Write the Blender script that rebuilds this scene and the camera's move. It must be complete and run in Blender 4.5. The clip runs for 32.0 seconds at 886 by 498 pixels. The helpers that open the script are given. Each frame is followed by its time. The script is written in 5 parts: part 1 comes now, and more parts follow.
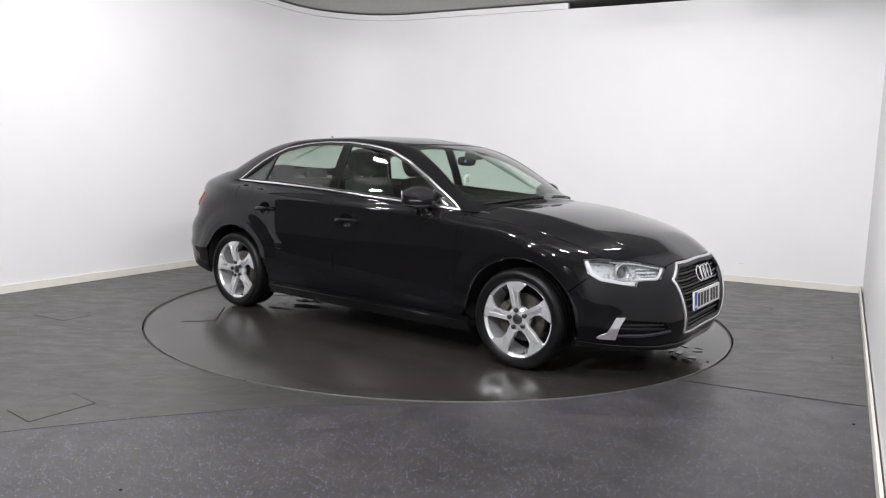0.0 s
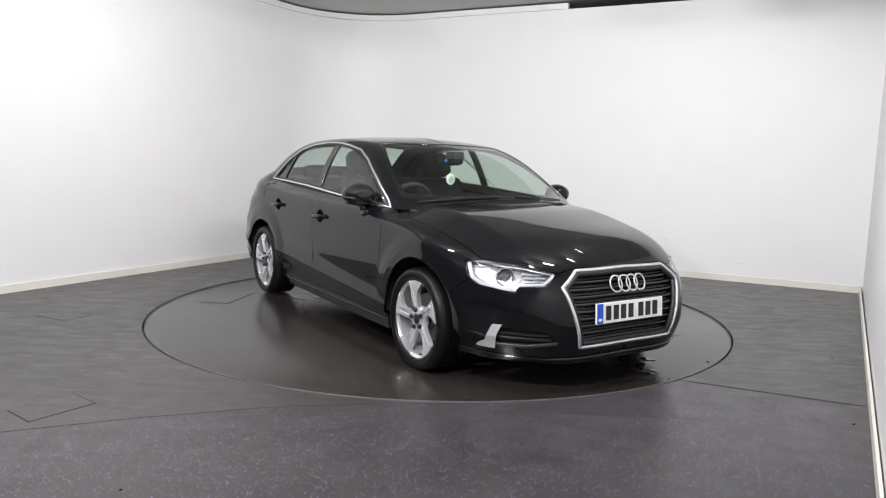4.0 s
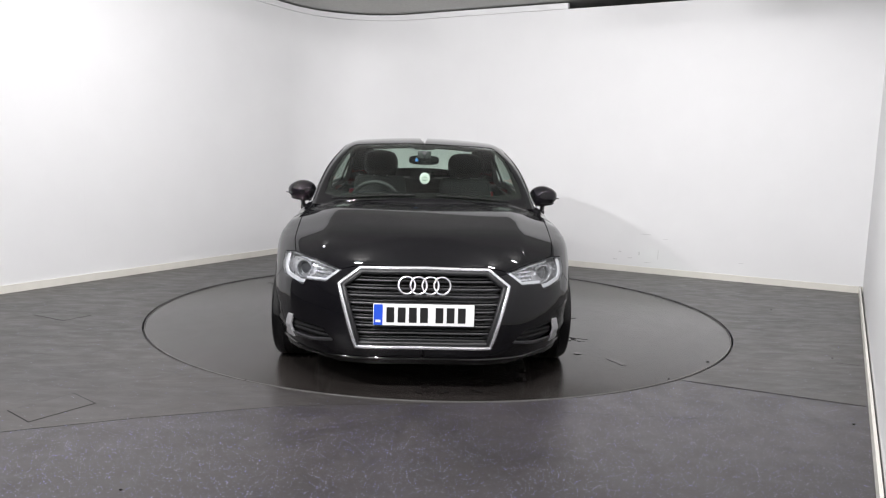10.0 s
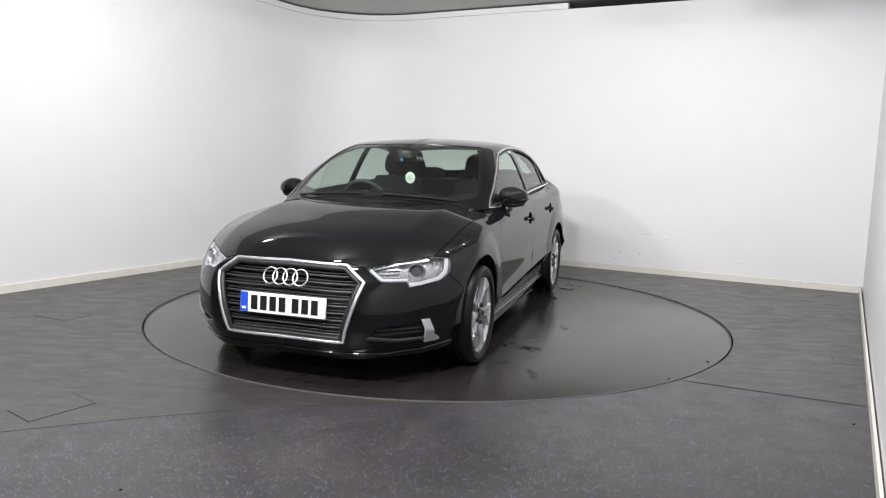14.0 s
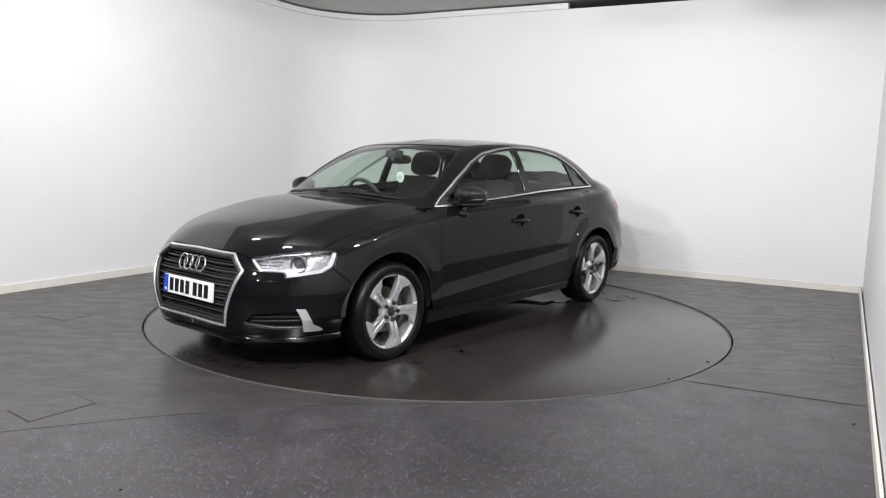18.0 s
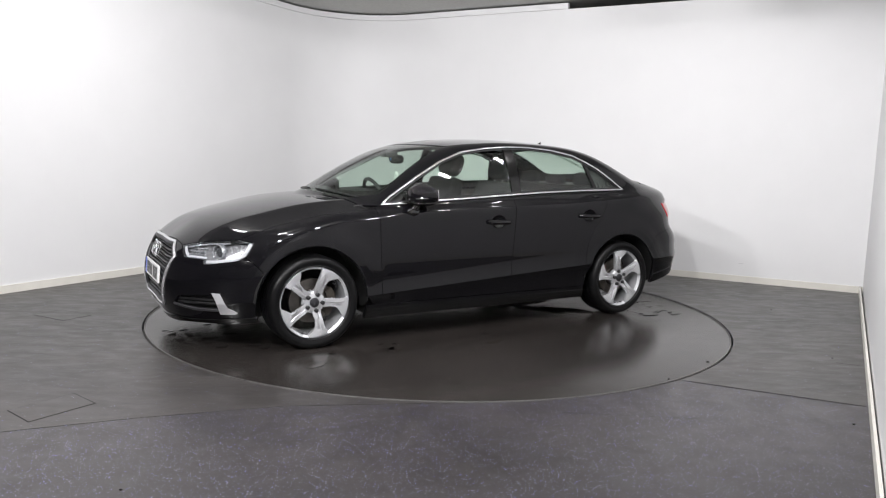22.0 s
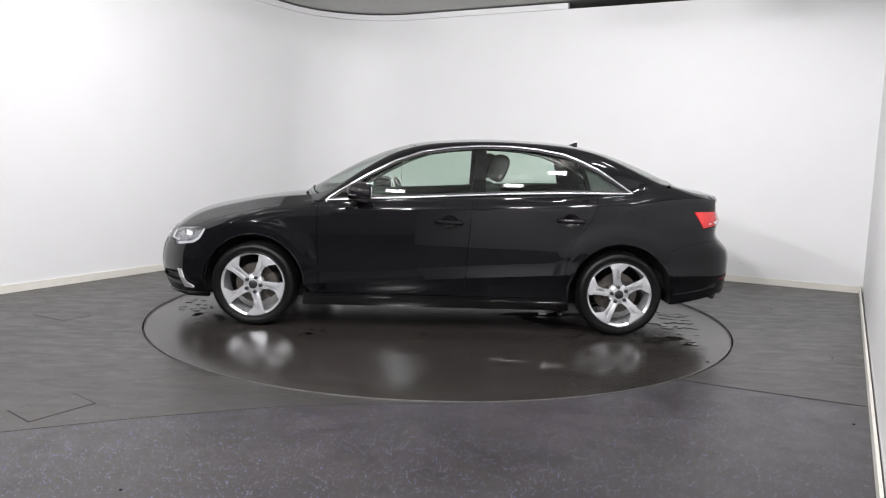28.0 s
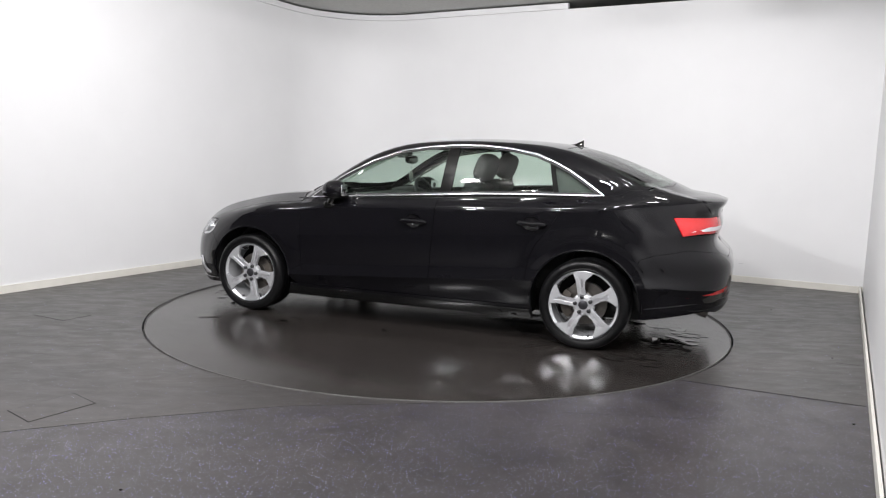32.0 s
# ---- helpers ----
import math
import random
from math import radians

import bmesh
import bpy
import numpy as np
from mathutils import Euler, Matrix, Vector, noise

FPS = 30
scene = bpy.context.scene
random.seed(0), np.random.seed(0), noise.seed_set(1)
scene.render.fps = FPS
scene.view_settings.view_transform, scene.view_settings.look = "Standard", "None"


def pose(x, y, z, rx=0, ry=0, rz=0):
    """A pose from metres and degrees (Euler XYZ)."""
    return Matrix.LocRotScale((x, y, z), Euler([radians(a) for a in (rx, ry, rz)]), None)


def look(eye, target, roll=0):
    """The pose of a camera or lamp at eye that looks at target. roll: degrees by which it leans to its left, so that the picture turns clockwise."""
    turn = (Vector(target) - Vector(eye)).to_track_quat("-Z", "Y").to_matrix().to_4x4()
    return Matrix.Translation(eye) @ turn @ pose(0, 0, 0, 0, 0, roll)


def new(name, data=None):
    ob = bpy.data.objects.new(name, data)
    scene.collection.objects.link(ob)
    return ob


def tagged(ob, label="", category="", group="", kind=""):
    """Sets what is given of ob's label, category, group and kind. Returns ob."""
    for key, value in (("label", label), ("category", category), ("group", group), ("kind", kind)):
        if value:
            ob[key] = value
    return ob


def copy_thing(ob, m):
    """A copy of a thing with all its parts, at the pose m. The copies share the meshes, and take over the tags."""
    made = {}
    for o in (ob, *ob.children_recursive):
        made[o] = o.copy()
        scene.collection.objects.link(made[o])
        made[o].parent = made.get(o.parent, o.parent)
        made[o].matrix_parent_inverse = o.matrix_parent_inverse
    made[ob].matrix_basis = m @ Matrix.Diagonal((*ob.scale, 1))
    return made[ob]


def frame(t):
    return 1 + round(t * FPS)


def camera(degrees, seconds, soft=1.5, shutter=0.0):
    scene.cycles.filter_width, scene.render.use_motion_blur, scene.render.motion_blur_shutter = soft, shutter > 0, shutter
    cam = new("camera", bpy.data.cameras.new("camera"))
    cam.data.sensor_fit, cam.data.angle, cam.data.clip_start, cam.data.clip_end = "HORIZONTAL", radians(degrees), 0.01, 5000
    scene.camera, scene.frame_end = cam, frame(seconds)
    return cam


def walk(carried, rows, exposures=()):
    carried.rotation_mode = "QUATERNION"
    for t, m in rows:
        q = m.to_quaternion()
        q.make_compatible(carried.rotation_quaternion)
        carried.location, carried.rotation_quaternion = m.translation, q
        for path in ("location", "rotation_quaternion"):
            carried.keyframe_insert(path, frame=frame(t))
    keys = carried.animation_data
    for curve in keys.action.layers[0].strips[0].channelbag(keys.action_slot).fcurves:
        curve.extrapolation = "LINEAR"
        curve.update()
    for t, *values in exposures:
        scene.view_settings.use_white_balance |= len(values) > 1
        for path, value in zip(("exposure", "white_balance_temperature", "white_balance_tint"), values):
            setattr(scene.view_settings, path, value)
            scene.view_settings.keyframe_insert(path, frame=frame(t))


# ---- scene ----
# ---- camera: it stands still in the corner by the right wall ----
SECONDS = 32.0
EYE = Vector((0.0, -5.8085, 1.2439))
cam = camera(63.28, SECONDS, soft=1.15)
STAND = look(EYE, EYE + Vector((0.003647, 0.992028, -0.125966)), 1.555)
walk(cam, [(0.0, STAND), (SECONDS, STAND)], exposures=[(0.0, 0.0), (SECONDS, 0.0)])


def turn(t):
    """Turn of the table, in degrees, clockwise from above."""
    return -36.332 - 5.1637 * t


# ---- light: rows of ceiling panels over the bay ----
CEILING = 3.075
world = bpy.data.worlds.new("hall_air")
world.use_nodes = True
world.node_tree.nodes["Background"].inputs[0].default_value = (0.9, 0.95, 1.0, 1)
world.node_tree.nodes["Background"].inputs[1].default_value = 0.0
scene.world = world

WALL_A = (Vector((-3.707, 0.167)), Vector((-1.985, 3.165)))   # left wall, along the floor
WALL_B = (Vector((1.807, 2.566)), Vector((4.258, 1.315)))     # back wall
WALL_C = (Vector((4.258, 1.315)), Vector((1.901, -2.877)))    # right wall
ALONG = (WALL_B[1] - WALL_B[0]).normalized()                  # along the back wall
DEEP = (WALL_C[0] - WALL_C[1]).normalized()                   # along the side walls, towards the back wall
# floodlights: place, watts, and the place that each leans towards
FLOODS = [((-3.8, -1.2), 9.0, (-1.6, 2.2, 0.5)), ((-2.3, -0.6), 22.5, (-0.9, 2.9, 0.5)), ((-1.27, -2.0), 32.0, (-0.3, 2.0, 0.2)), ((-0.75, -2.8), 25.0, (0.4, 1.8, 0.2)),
          ((0.72, -2.55), 30.0, (1.2, 1.5, 0.2)), ((1.25, -2.0), 20.0, (1.7, 1.8, 0.3)), ((1.82, -1.35), 13.0, (2.2, 2.2, 0.5)), ((2.05, -0.6), 7.0, (2.6, 2.2, 0.5)),
          ((-3.0, -4.3), 102.0, (-1.7, -2.3, 0.0)), ((-0.7, -4.6), 102.0, (-0.2, -2.6, 0.0)), ((-3.4, -6.8), 50.0, (-2.6, -4.4, 0.0)),
          # two unseen lamps added to brighten the hall's end wall that the car reflects
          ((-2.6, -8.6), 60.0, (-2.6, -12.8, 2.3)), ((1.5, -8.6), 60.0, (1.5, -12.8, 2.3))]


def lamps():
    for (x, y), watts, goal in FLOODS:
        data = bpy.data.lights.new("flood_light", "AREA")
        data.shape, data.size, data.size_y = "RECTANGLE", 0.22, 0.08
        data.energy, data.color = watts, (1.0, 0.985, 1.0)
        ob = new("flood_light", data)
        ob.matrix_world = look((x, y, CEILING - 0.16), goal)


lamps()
# ---- materials ----
def material(name):
    m = bpy.data.materials.new(name)
    m.use_nodes = True
    m.node_tree.nodes.clear()
    return m, m.node_tree.nodes, m.node_tree.links


def node(nodes, kind, **values):
    n = nodes.new(kind)
    for key, value in values.items():
        if key in n.inputs:
            n.inputs[key].default_value = value
    return n


def shaded(name, color, rough=0.5, metal=0.0, grain=0.0, size=40.0, bump=0.0, bump_size=200.0, coat=0.0, vary=0.0, specular=0.5):
    """A principled surface with two scales of variation in tone and gloss."""
    m, ns, ln = material(name)
    out = ns.new("ShaderNodeOutputMaterial")
    b = ns.new("ShaderNodeBsdfPrincipled")
    b.inputs["Base Color"].default_value = (*color, 1)
    b.inputs["Roughness"].default_value, b.inputs["Metallic"].default_value = rough, metal
    b.inputs["Coat Weight"].default_value, b.inputs["Coat Roughness"].default_value = coat, 0.03
    b.inputs["Specular IOR Level"].default_value, b.inputs["Coat IOR"].default_value = specular, 1.39
    ln.new(b.outputs[0], out.inputs[0])
    co = ns.new("ShaderNodeTexCoord")
    if grain or vary:
        fine, wide = ns.new("ShaderNodeTexNoise"), ns.new("ShaderNodeTexNoise")
        fine.inputs["Scale"].default_value, fine.inputs["Detail"].default_value = size, 4
        wide.inputs["Scale"].default_value, wide.inputs["Detail"].default_value = size / 14, 3
        ln.new(co.outputs["Object"], fine.inputs["Vector"]), ln.new(co.outputs["Object"], wide.inputs["Vector"])
        add = ns.new("ShaderNodeMath")
        add.operation = "ADD"
        ln.new(fine.outputs["Fac"], add.inputs[0]), ln.new(wide.outputs["Fac"], add.inputs[1])
        span = ns.new("ShaderNodeMapRange")
        span.inputs["From Min"].default_value, span.inputs["From Max"].default_value = 0.6, 1.4
        span.inputs["To Min"].default_value, span.inputs["To Max"].default_value = 1 - grain, 1 + grain
        ln.new(add.outputs[0], span.inputs["Value"])
        mul = ns.new("ShaderNodeVectorMath")
        mul.operation = "SCALE"
        mul.inputs[0].default_value = color
        ln.new(span.outputs[0], mul.inputs["Scale"]), ln.new(mul.outputs[0], b.inputs["Base Color"])
        if vary:
            gloss = ns.new("ShaderNodeMapRange")
            gloss.inputs["From Min"].default_value, gloss.inputs["From Max"].default_value = 0.6, 1.4
            gloss.inputs["To Min"].default_value, gloss.inputs["To Max"].default_value = rough * (1 - vary), rough * (1 + vary)
            ln.new(add.outputs[0], gloss.inputs["Value"]), ln.new(gloss.outputs[0], b.inputs["Roughness"])
    if bump:
        n = ns.new("ShaderNodeTexNoise")
        n.inputs["Scale"].default_value, n.inputs["Detail"].default_value = bump_size, 3
        ln.new(co.outputs["Object"], n.inputs["Vector"])
        bp = ns.new("ShaderNodeBump")
        bp.inputs["Strength"].default_value, bp.inputs["Distance"].default_value = bump, 0.002
        ln.new(n.outputs["Fac"], bp.inputs["Height"]), ln.new(bp.outputs[0], b.inputs["Normal"])
    return m


def glass(name, tint, gloss_rough=0.0, base=0.08):
    """A thin pane: tinted and clear, with the mirror gloss of glass."""
    m, ns, ln = material(name)
    out, mix = ns.new("ShaderNodeOutputMaterial"), ns.new("ShaderNodeMixShader")
    clear, gloss, edge = ns.new("ShaderNodeBsdfTransparent"), ns.new("ShaderNodeBsdfGlossy"), ns.new("ShaderNodeLayerWeight")
    clear.inputs[0].default_value = (*tint, 1)
    gloss.inputs["Roughness"].default_value, edge.inputs["Blend"].default_value = gloss_rough, 0.5
    power, scaled = ns.new("ShaderNodeMath"), ns.new("ShaderNodeMath")
    power.operation, scaled.operation = "POWER", "MULTIPLY_ADD"
    power.inputs[1].default_value, scaled.inputs[1].default_value, scaled.inputs[2].default_value = 5.0, 0.92, base
    ln.new(edge.outputs["Facing"], power.inputs[0]), ln.new(power.outputs[0], scaled.inputs[0])
    ln.new(scaled.outputs[0], mix.inputs[0]), ln.new(clear.outputs[0], mix.inputs[1]), ln.new(gloss.outputs[0], mix.inputs[2])
    ln.new(mix.outputs[0], out.inputs[0])
    return m


def glowing(name, color, strength):
    m, ns, ln = material(name)
    out, e = ns.new("ShaderNodeOutputMaterial"), ns.new("ShaderNodeEmission")
    e.inputs[0].default_value, e.inputs[1].default_value = (*color, 1), strength
    ln.new(e.outputs[0], out.inputs[0])
    return m


PAINT = shaded("black_metallic_paint", (0.0033, 0.0031, 0.0041), 0.5, coat=1.0, grain=0.15, size=300, specular=0.02)
GLOSS_BLACK = shaded("gloss_black_plastic", (0.004, 0.004, 0.004), 0.08)
MATT_BLACK = shaded("black_grained_plastic", (0.012, 0.012, 0.013), 0.45, grain=0.2, size=30)
DARK = shaded("dark_underside", (0.006, 0.006, 0.006), 0.8, grain=0.3, size=20)
RUBBER = shaded("tyre_rubber", (0.0035, 0.0035, 0.0038), 0.36, grain=0.25, size=30, vary=0.3, bump=0.25, bump_size=500, specular=0.22)
ALLOY = shaded("silver_painted_alloy", (0.72, 0.73, 0.75), 0.22, 0.68, grain=0.05, size=50)
CHROME = shaded("bright_chrome_trim", (0.76, 0.76, 0.78), 0.2, 1.0, grain=0.03, size=60)
POLISHED = shaded("polished_aluminium_surround", (0.74, 0.74, 0.76), 0.22, 0.8, grain=0.03, size=60)
SATIN = shaded("satin_aluminium_trim", (0.60, 0.60, 0.62), 0.32, 0.55, grain=0.04, size=60)
STEEL = shaded("worn_brake_steel", (0.13, 0.12, 0.11), 0.38, 0.9, grain=0.25, size=40, vary=0.3)
CABLE_IRON = shaded("rusty_cast_iron", (0.050, 0.042, 0.034), 0.7, 0.3, grain=0.4, size=60)
WINDOW = glass("tinted_window_glass", (0.76, 0.86, 0.79))
SCREEN = glass("windscreen_glass", (0.78, 0.87, 0.81))
LENS = glass("clear_lamp_lens", (0.95, 0.96, 0.97))
TRIM = shaded("dark_cabin_plastic", (0.032, 0.032, 0.033), 0.55, grain=0.2, size=30)
CLOTH = shaded("black_seat_cloth", (0.021, 0.021, 0.022), 0.9, grain=0.2, size=30)
LINING = shaded("grey_headliner_cloth", (0.16, 0.16, 0.155), 0.95, grain=0.1, size=120)
# ---- the car's shape: smooth surfaces in the car's own space, x forwards, y to its left, z up ----
def spline(xs, ys):
    """Natural cubic spline through a few points, straight beyond its ends."""
    xs, ys = np.array(xs, float), np.array(ys, float)
    if xs[0] > xs[-1]:
        xs, ys = xs[::-1], ys[::-1]
    n, h = len(xs), np.diff(xs)
    a, b = np.zeros((n, n)), np.zeros(n)
    a[0, 0] = a[-1, -1] = 1
    for i in range(1, n - 1):
        a[i, i - 1:i + 2] = h[i - 1], 2 * (h[i - 1] + h[i]), h[i]
        b[i] = 6 * ((ys[i + 1] - ys[i]) / h[i] - (ys[i] - ys[i - 1]) / h[i - 1])
    m = np.linalg.solve(a, b)

    def at(x):
        x = np.asarray(x, float)
        c = np.clip(x, xs[0], xs[-1])
        i = np.clip(np.searchsorted(xs, c) - 1, 0, n - 2)
        l, r = c - xs[i], xs[i + 1] - c
        y = (m[i] * r ** 3 + m[i + 1] * l ** 3) / (6 * h[i]) + (ys[i] / h[i] - m[i] * h[i] / 6) * r + (ys[i + 1] / h[i] - m[i + 1] * h[i] / 6) * l
        s0 = (ys[1] - ys[0]) / h[0] - h[0] * m[1] / 6
        s1 = (ys[-1] - ys[-2]) / h[-1] + h[-1] * m[-2] / 6
        return y + np.where(x < xs[0], (x - xs[0]) * s0, 0) + np.where(x > xs[-1], (x - xs[-1]) * s1, 0)
    return at


def step(x, a, b):
    t = np.clip((x - a) / (b - a), 0, 1)
    return t * t * (3 - 2 * t)


def smax(a, b, r):
    h = np.maximum(r - np.abs(a - b), 0) / r
    return np.maximum(a, b) + h * h * r / 4


AXLE_F, AXLE_R, HUB = 1.3185, -1.3185, 0.302
belt = spline((1.9, 0.8, 0.2, -0.3, -0.9, -1.4, -1.9), (0.875, 0.917, 0.948, 0.967, 0.993, 1.018, 1.03))
side_low = spline((0.12, 0.2, 0.27, 0.335, 0.385, 0.46), (0.80, 0.832, 0.846, 0.862, 0.884, 0.925))          # below the lower crease
side_mid = spline((0.34, 0.40, 0.44, 0.465, 0.49, 0.52, 0.56, 0.60, 0.66, 0.72, 0.80, 0.86, 0.92), (0.9030, 0.8818, 0.8742, 0.8712, 0.8708, 0.8725, 0.8746, 0.8754, 0.8744, 0.8726, 0.8692, 0.8660, 0.8620))
side_top = spline((0.82, 0.868, 0.90, 0.935, 0.97, 1.0), (0.8850, 0.8635, 0.842, 0.793, 0.727, 0.65))               # above the shoulder crease


def side_profile(z, low):
    """Half width of the doors by height; low: how far the lower crease has climbed."""
    a, b, c = side_low(z - low), side_mid(z - low * (1 - step(z, 0.45, 0.72))), side_top(z)
    return -smax(-(-smax(-a, -b, 0.003)), -c, 0.005)


nose = spline((0.14, 0.2, 0.263, 0.38, 0.5, 0.585, 0.66, 0.72, 0.8), (2.08, 2.124, 2.149, 2.168, 2.153, 2.128, 2.089, 2.024, 1.927))
nose_taper = spline((0.25, 0.45, 0.6, 0.72, 0.82, 0.9), (-0.003, -0.029, -0.011, 0.015, 0.044, 0.069))
tail = spline((0.14, 0.22, 0.3, 0.42, 0.55, 0.63, 0.72, 0.85, 0.95, 1.01, 1.06), (-2.07, -2.118, -2.190, -2.220, -2.232, -2.208, -2.125, -2.142, -2.133, -2.180, -2.180))
taper = spline((0.2, 0.42, 0.6, 0.8, 0.95, 1.05), (-0.117, -0.069, -0.052, -0.027, 0.092, 0.146))          # how the rear corners narrow by height
deck = spline((2.3, 2.2, 2.12, 2.068, 2.0, 1.877, 1.64, 1.31, 1.0, 0.6, -0.5, -1.4, -1.72, -1.883, -2.046, -2.2, -2.28),
              (0.46, 0.59, 0.675, 0.717, 0.759, 0.811, 0.868, 0.925, 0.953, 0.985, 1.0, 1.055, 1.078, 1.060, 1.040, 1.010, 0.978))
roofline = spline((1.5, 1.25, 1.05, 0.841, 0.609, 0.378, 0.147, -0.085, -0.316, -0.547, -0.779, -1.01, -1.244, -1.479, -1.716, -1.85, -2.1),
                  (0.70, 0.86, 0.975, 1.1, 1.222, 1.313, 1.366, 1.39, 1.401, 1.40, 1.391, 1.371, 1.326, 1.25, 1.152, 1.09, 0.97))
cab_half = spline((1.2, 0.8, 0.3, -0.3, -0.9, -1.4, -1.9), (0.75, 0.795, 0.812, 0.812, 0.795, 0.745, 0.66))


def body(x, y, z):
    """Below zero inside the lower body."""
    y = np.abs(y)
    up = belt(x) - 0.935
    w = side_profile(z - up * step(z, 0.52, 0.8), np.clip(-0.062 * (x + 0.15), -0.075, 0.065))
    flare = 0.0
    for ax in (AXLE_F, AXLE_R):
        r = np.hypot(x - ax, z - HUB)
        flare = flare + (0.003 * (1 - step(r, 0.416, 0.446)) + 0.012 * (1 - step(r, 0.43, 0.54))) * step(z, 0.28, 0.50)
    w = np.maximum(w + flare, 0.05) * (1 - nose_taper(z) * step(x, 1.4, 1.85) - taper(z) * step(-x, 1.4, 2.05))
    blunt = 0.022 * step(y, 0.05, 0.40) * (1 - step(y, 0.46, 0.66)) * step(x, 1.5, 1.9)      # the grille's face is flatter than the corners
    e = np.where(x > 0, np.maximum(x - 1.33, 0) / (nose(z) + blunt - 1.33), np.maximum(-1.3 - x, 0) / (-1.3 - tail(z)))
    back = step(-x, -0.5, 0.5)
    side = ((e ** (2.0 + 0.682 * back) + (y / w) ** (2.973 + 1.34 * back)) ** 0.4 - 1) * 0.8
    bend = 0.232 * (y / 0.7) ** 2 * step(x, 1.0, 2.0) - 0.10 * (y / 0.7) ** 2 * step(-x, 1.7, 2.2)
    crease = smax(0.012 * (y / 0.55) ** 2, 0.012 + 0.30 * (y - 0.55), 0.004)       # the bonnet's long creases
    ahead = step(x, 0.6, 0.9)
    crown = crease * ahead + 0.045 * (y / 0.7) ** 2 * (1 - ahead)
    top = (z - deck(x + bend) + crown) * 0.9
    return smax(side, top, 0.05)


def cabin(x, y, z):
    """Below zero inside the glasshouse."""
    y = np.abs(y)
    up = np.maximum(z - belt(x), -0.06)
    side = (y - (cab_half(x) - 0.36 * up - 0.37 * up * np.abs(up) - 0.02 * step(x, -0.1, 0.3) * step(up, 0.22, 0.42))) * 0.88
    bend = 0.17 * (y / 0.7) ** 2 * step(x, -0.3, 0.8) - 0.16 * (y / 0.7) ** 2 * step(-x, 0.7, 1.6)
    top = (z - roofline(x + bend) + 0.036 * (y / 0.6) ** 2) * 0.9
    return np.maximum(smax(side, top, 0.065), belt(x) - 0.07 - z)


def shell(x, y, z):
    """The painted skin: body and glasshouse, which flow into one another over the rear wings."""
    a, b = body(x, y, z), cabin(x, y, z)
    r = 0.012 + 0.10 * step(-x, 1.25, 1.6) * step(np.abs(y), 0.42, 0.62)
    return -smax(-a, -b, r)


def solve(f, o, d, far, n=44):
    """Distance along rays (arrays of origins and directions) at which f turns positive."""
    lo, hi = np.zeros(len(o)), np.full(len(o), far)
    for _ in range(n):
        m = (lo + hi) / 2
        p = o + m[:, None] * d
        out = f(p[:, 0], p[:, 1], p[:, 2]) > 0
        hi, lo = np.where(out, m, hi), np.where(out, lo, m)
    return o + ((lo + hi) / 2)[:, None] * d


def slope(f, p, h=2e-4):
    """Outward unit normals of f at the points p."""
    g = np.stack([f(*(p + h * np.eye(3)[k]).T) - f(*(p - h * np.eye(3)[k]).T) for k in range(3)], 1)
    return g / np.linalg.norm(g, axis=1)[:, None]


# Flat charts on which panels are drawn: around the body, over its top, and around the glasshouse
FRONT_C, REAR_C, CAB_Z, CAB_S = 1.0, -1.1, 0.70, 0.62


def around(q):
    s, z = q[:, 0], q[:, 1]
    fr, re = np.maximum(s - FRONT_C, 0) / 0.9, np.maximum(REAR_C - s, 0) / 0.9
    o = np.stack([np.clip(s, REAR_C, FRONT_C), 0 * s, z], 1)
    d = np.stack([np.sin(fr) - np.sin(re), np.cos(fr + re), 0 * s], 1)
    return solve(shell, o, d, 1.4)


def to_around(p):
    x, y, z = p[:, 0], np.abs(p[:, 1]), p[:, 2]
    s = np.where(x > FRONT_C, FRONT_C + 0.9 * np.arctan2(x - FRONT_C, y), np.where(x < REAR_C, REAR_C - 0.9 * np.arctan2(REAR_C - x, y), x))
    return np.stack([s, z], 1)


def over(q):
    o = np.stack([q[:, 0], q[:, 1], 0 * q[:, 0] + 0.3], 1)
    return solve(shell, o, np.tile((0, 0, 1.0), (len(q), 1)), 1.2)


def cab(q):
    a = q[:, 1] / CAB_S
    o = np.stack([q[:, 0], 0 * a, 0 * a + CAB_Z], 1)
    return solve(shell, o, np.stack([0 * a, np.cos(a), np.sin(a)], 1), 1.2)


def to_cab(p):
    return np.stack([p[:, 0], CAB_S * np.arctan2(p[:, 2] - CAB_Z, p[:, 1])], 1)


def from_side(f, xz):
    """Points of the left side of f at given x and z."""
    xz = np.array(xz, float)
    return solve(f, np.stack([xz[:, 0], 0 * xz[:, 0], xz[:, 1]], 1), np.tile((0, 1.0, 0), (len(xz), 1)), 1.2)


def from_front(f, yz, way=1.0):
    yz = np.array(yz, float)
    return solve(f, np.stack([0 * yz[:, 0] + way * 0.9, yz[:, 0], yz[:, 1]], 1), np.tile((way, 0, 0), (len(yz), 1)), 1.7)


def from_top(f, xy):
    xy = np.array(xy, float)
    return solve(f, np.stack([xy[:, 0], xy[:, 1], 0 * xy[:, 0] + 0.5], 1), np.tile((0, 0, 1.0), (len(xy), 1)), 1.2)
# ---- mesh helpers ----
def finish(bm, name, mat, smooth=True, angle=40):
    me = bpy.data.meshes.new(name)
    bmesh.ops.recalc_face_normals(bm, faces=bm.faces[:])
    bm.to_mesh(me)
    bm.free()
    for f in me.polygons:
        f.use_smooth = smooth
    if smooth and angle < 180:
        me.set_sharp_from_angle(angle=radians(angle))
    for m in (mat if isinstance(mat, (list, tuple)) else [mat]):
        me.materials.append(m)
    return me


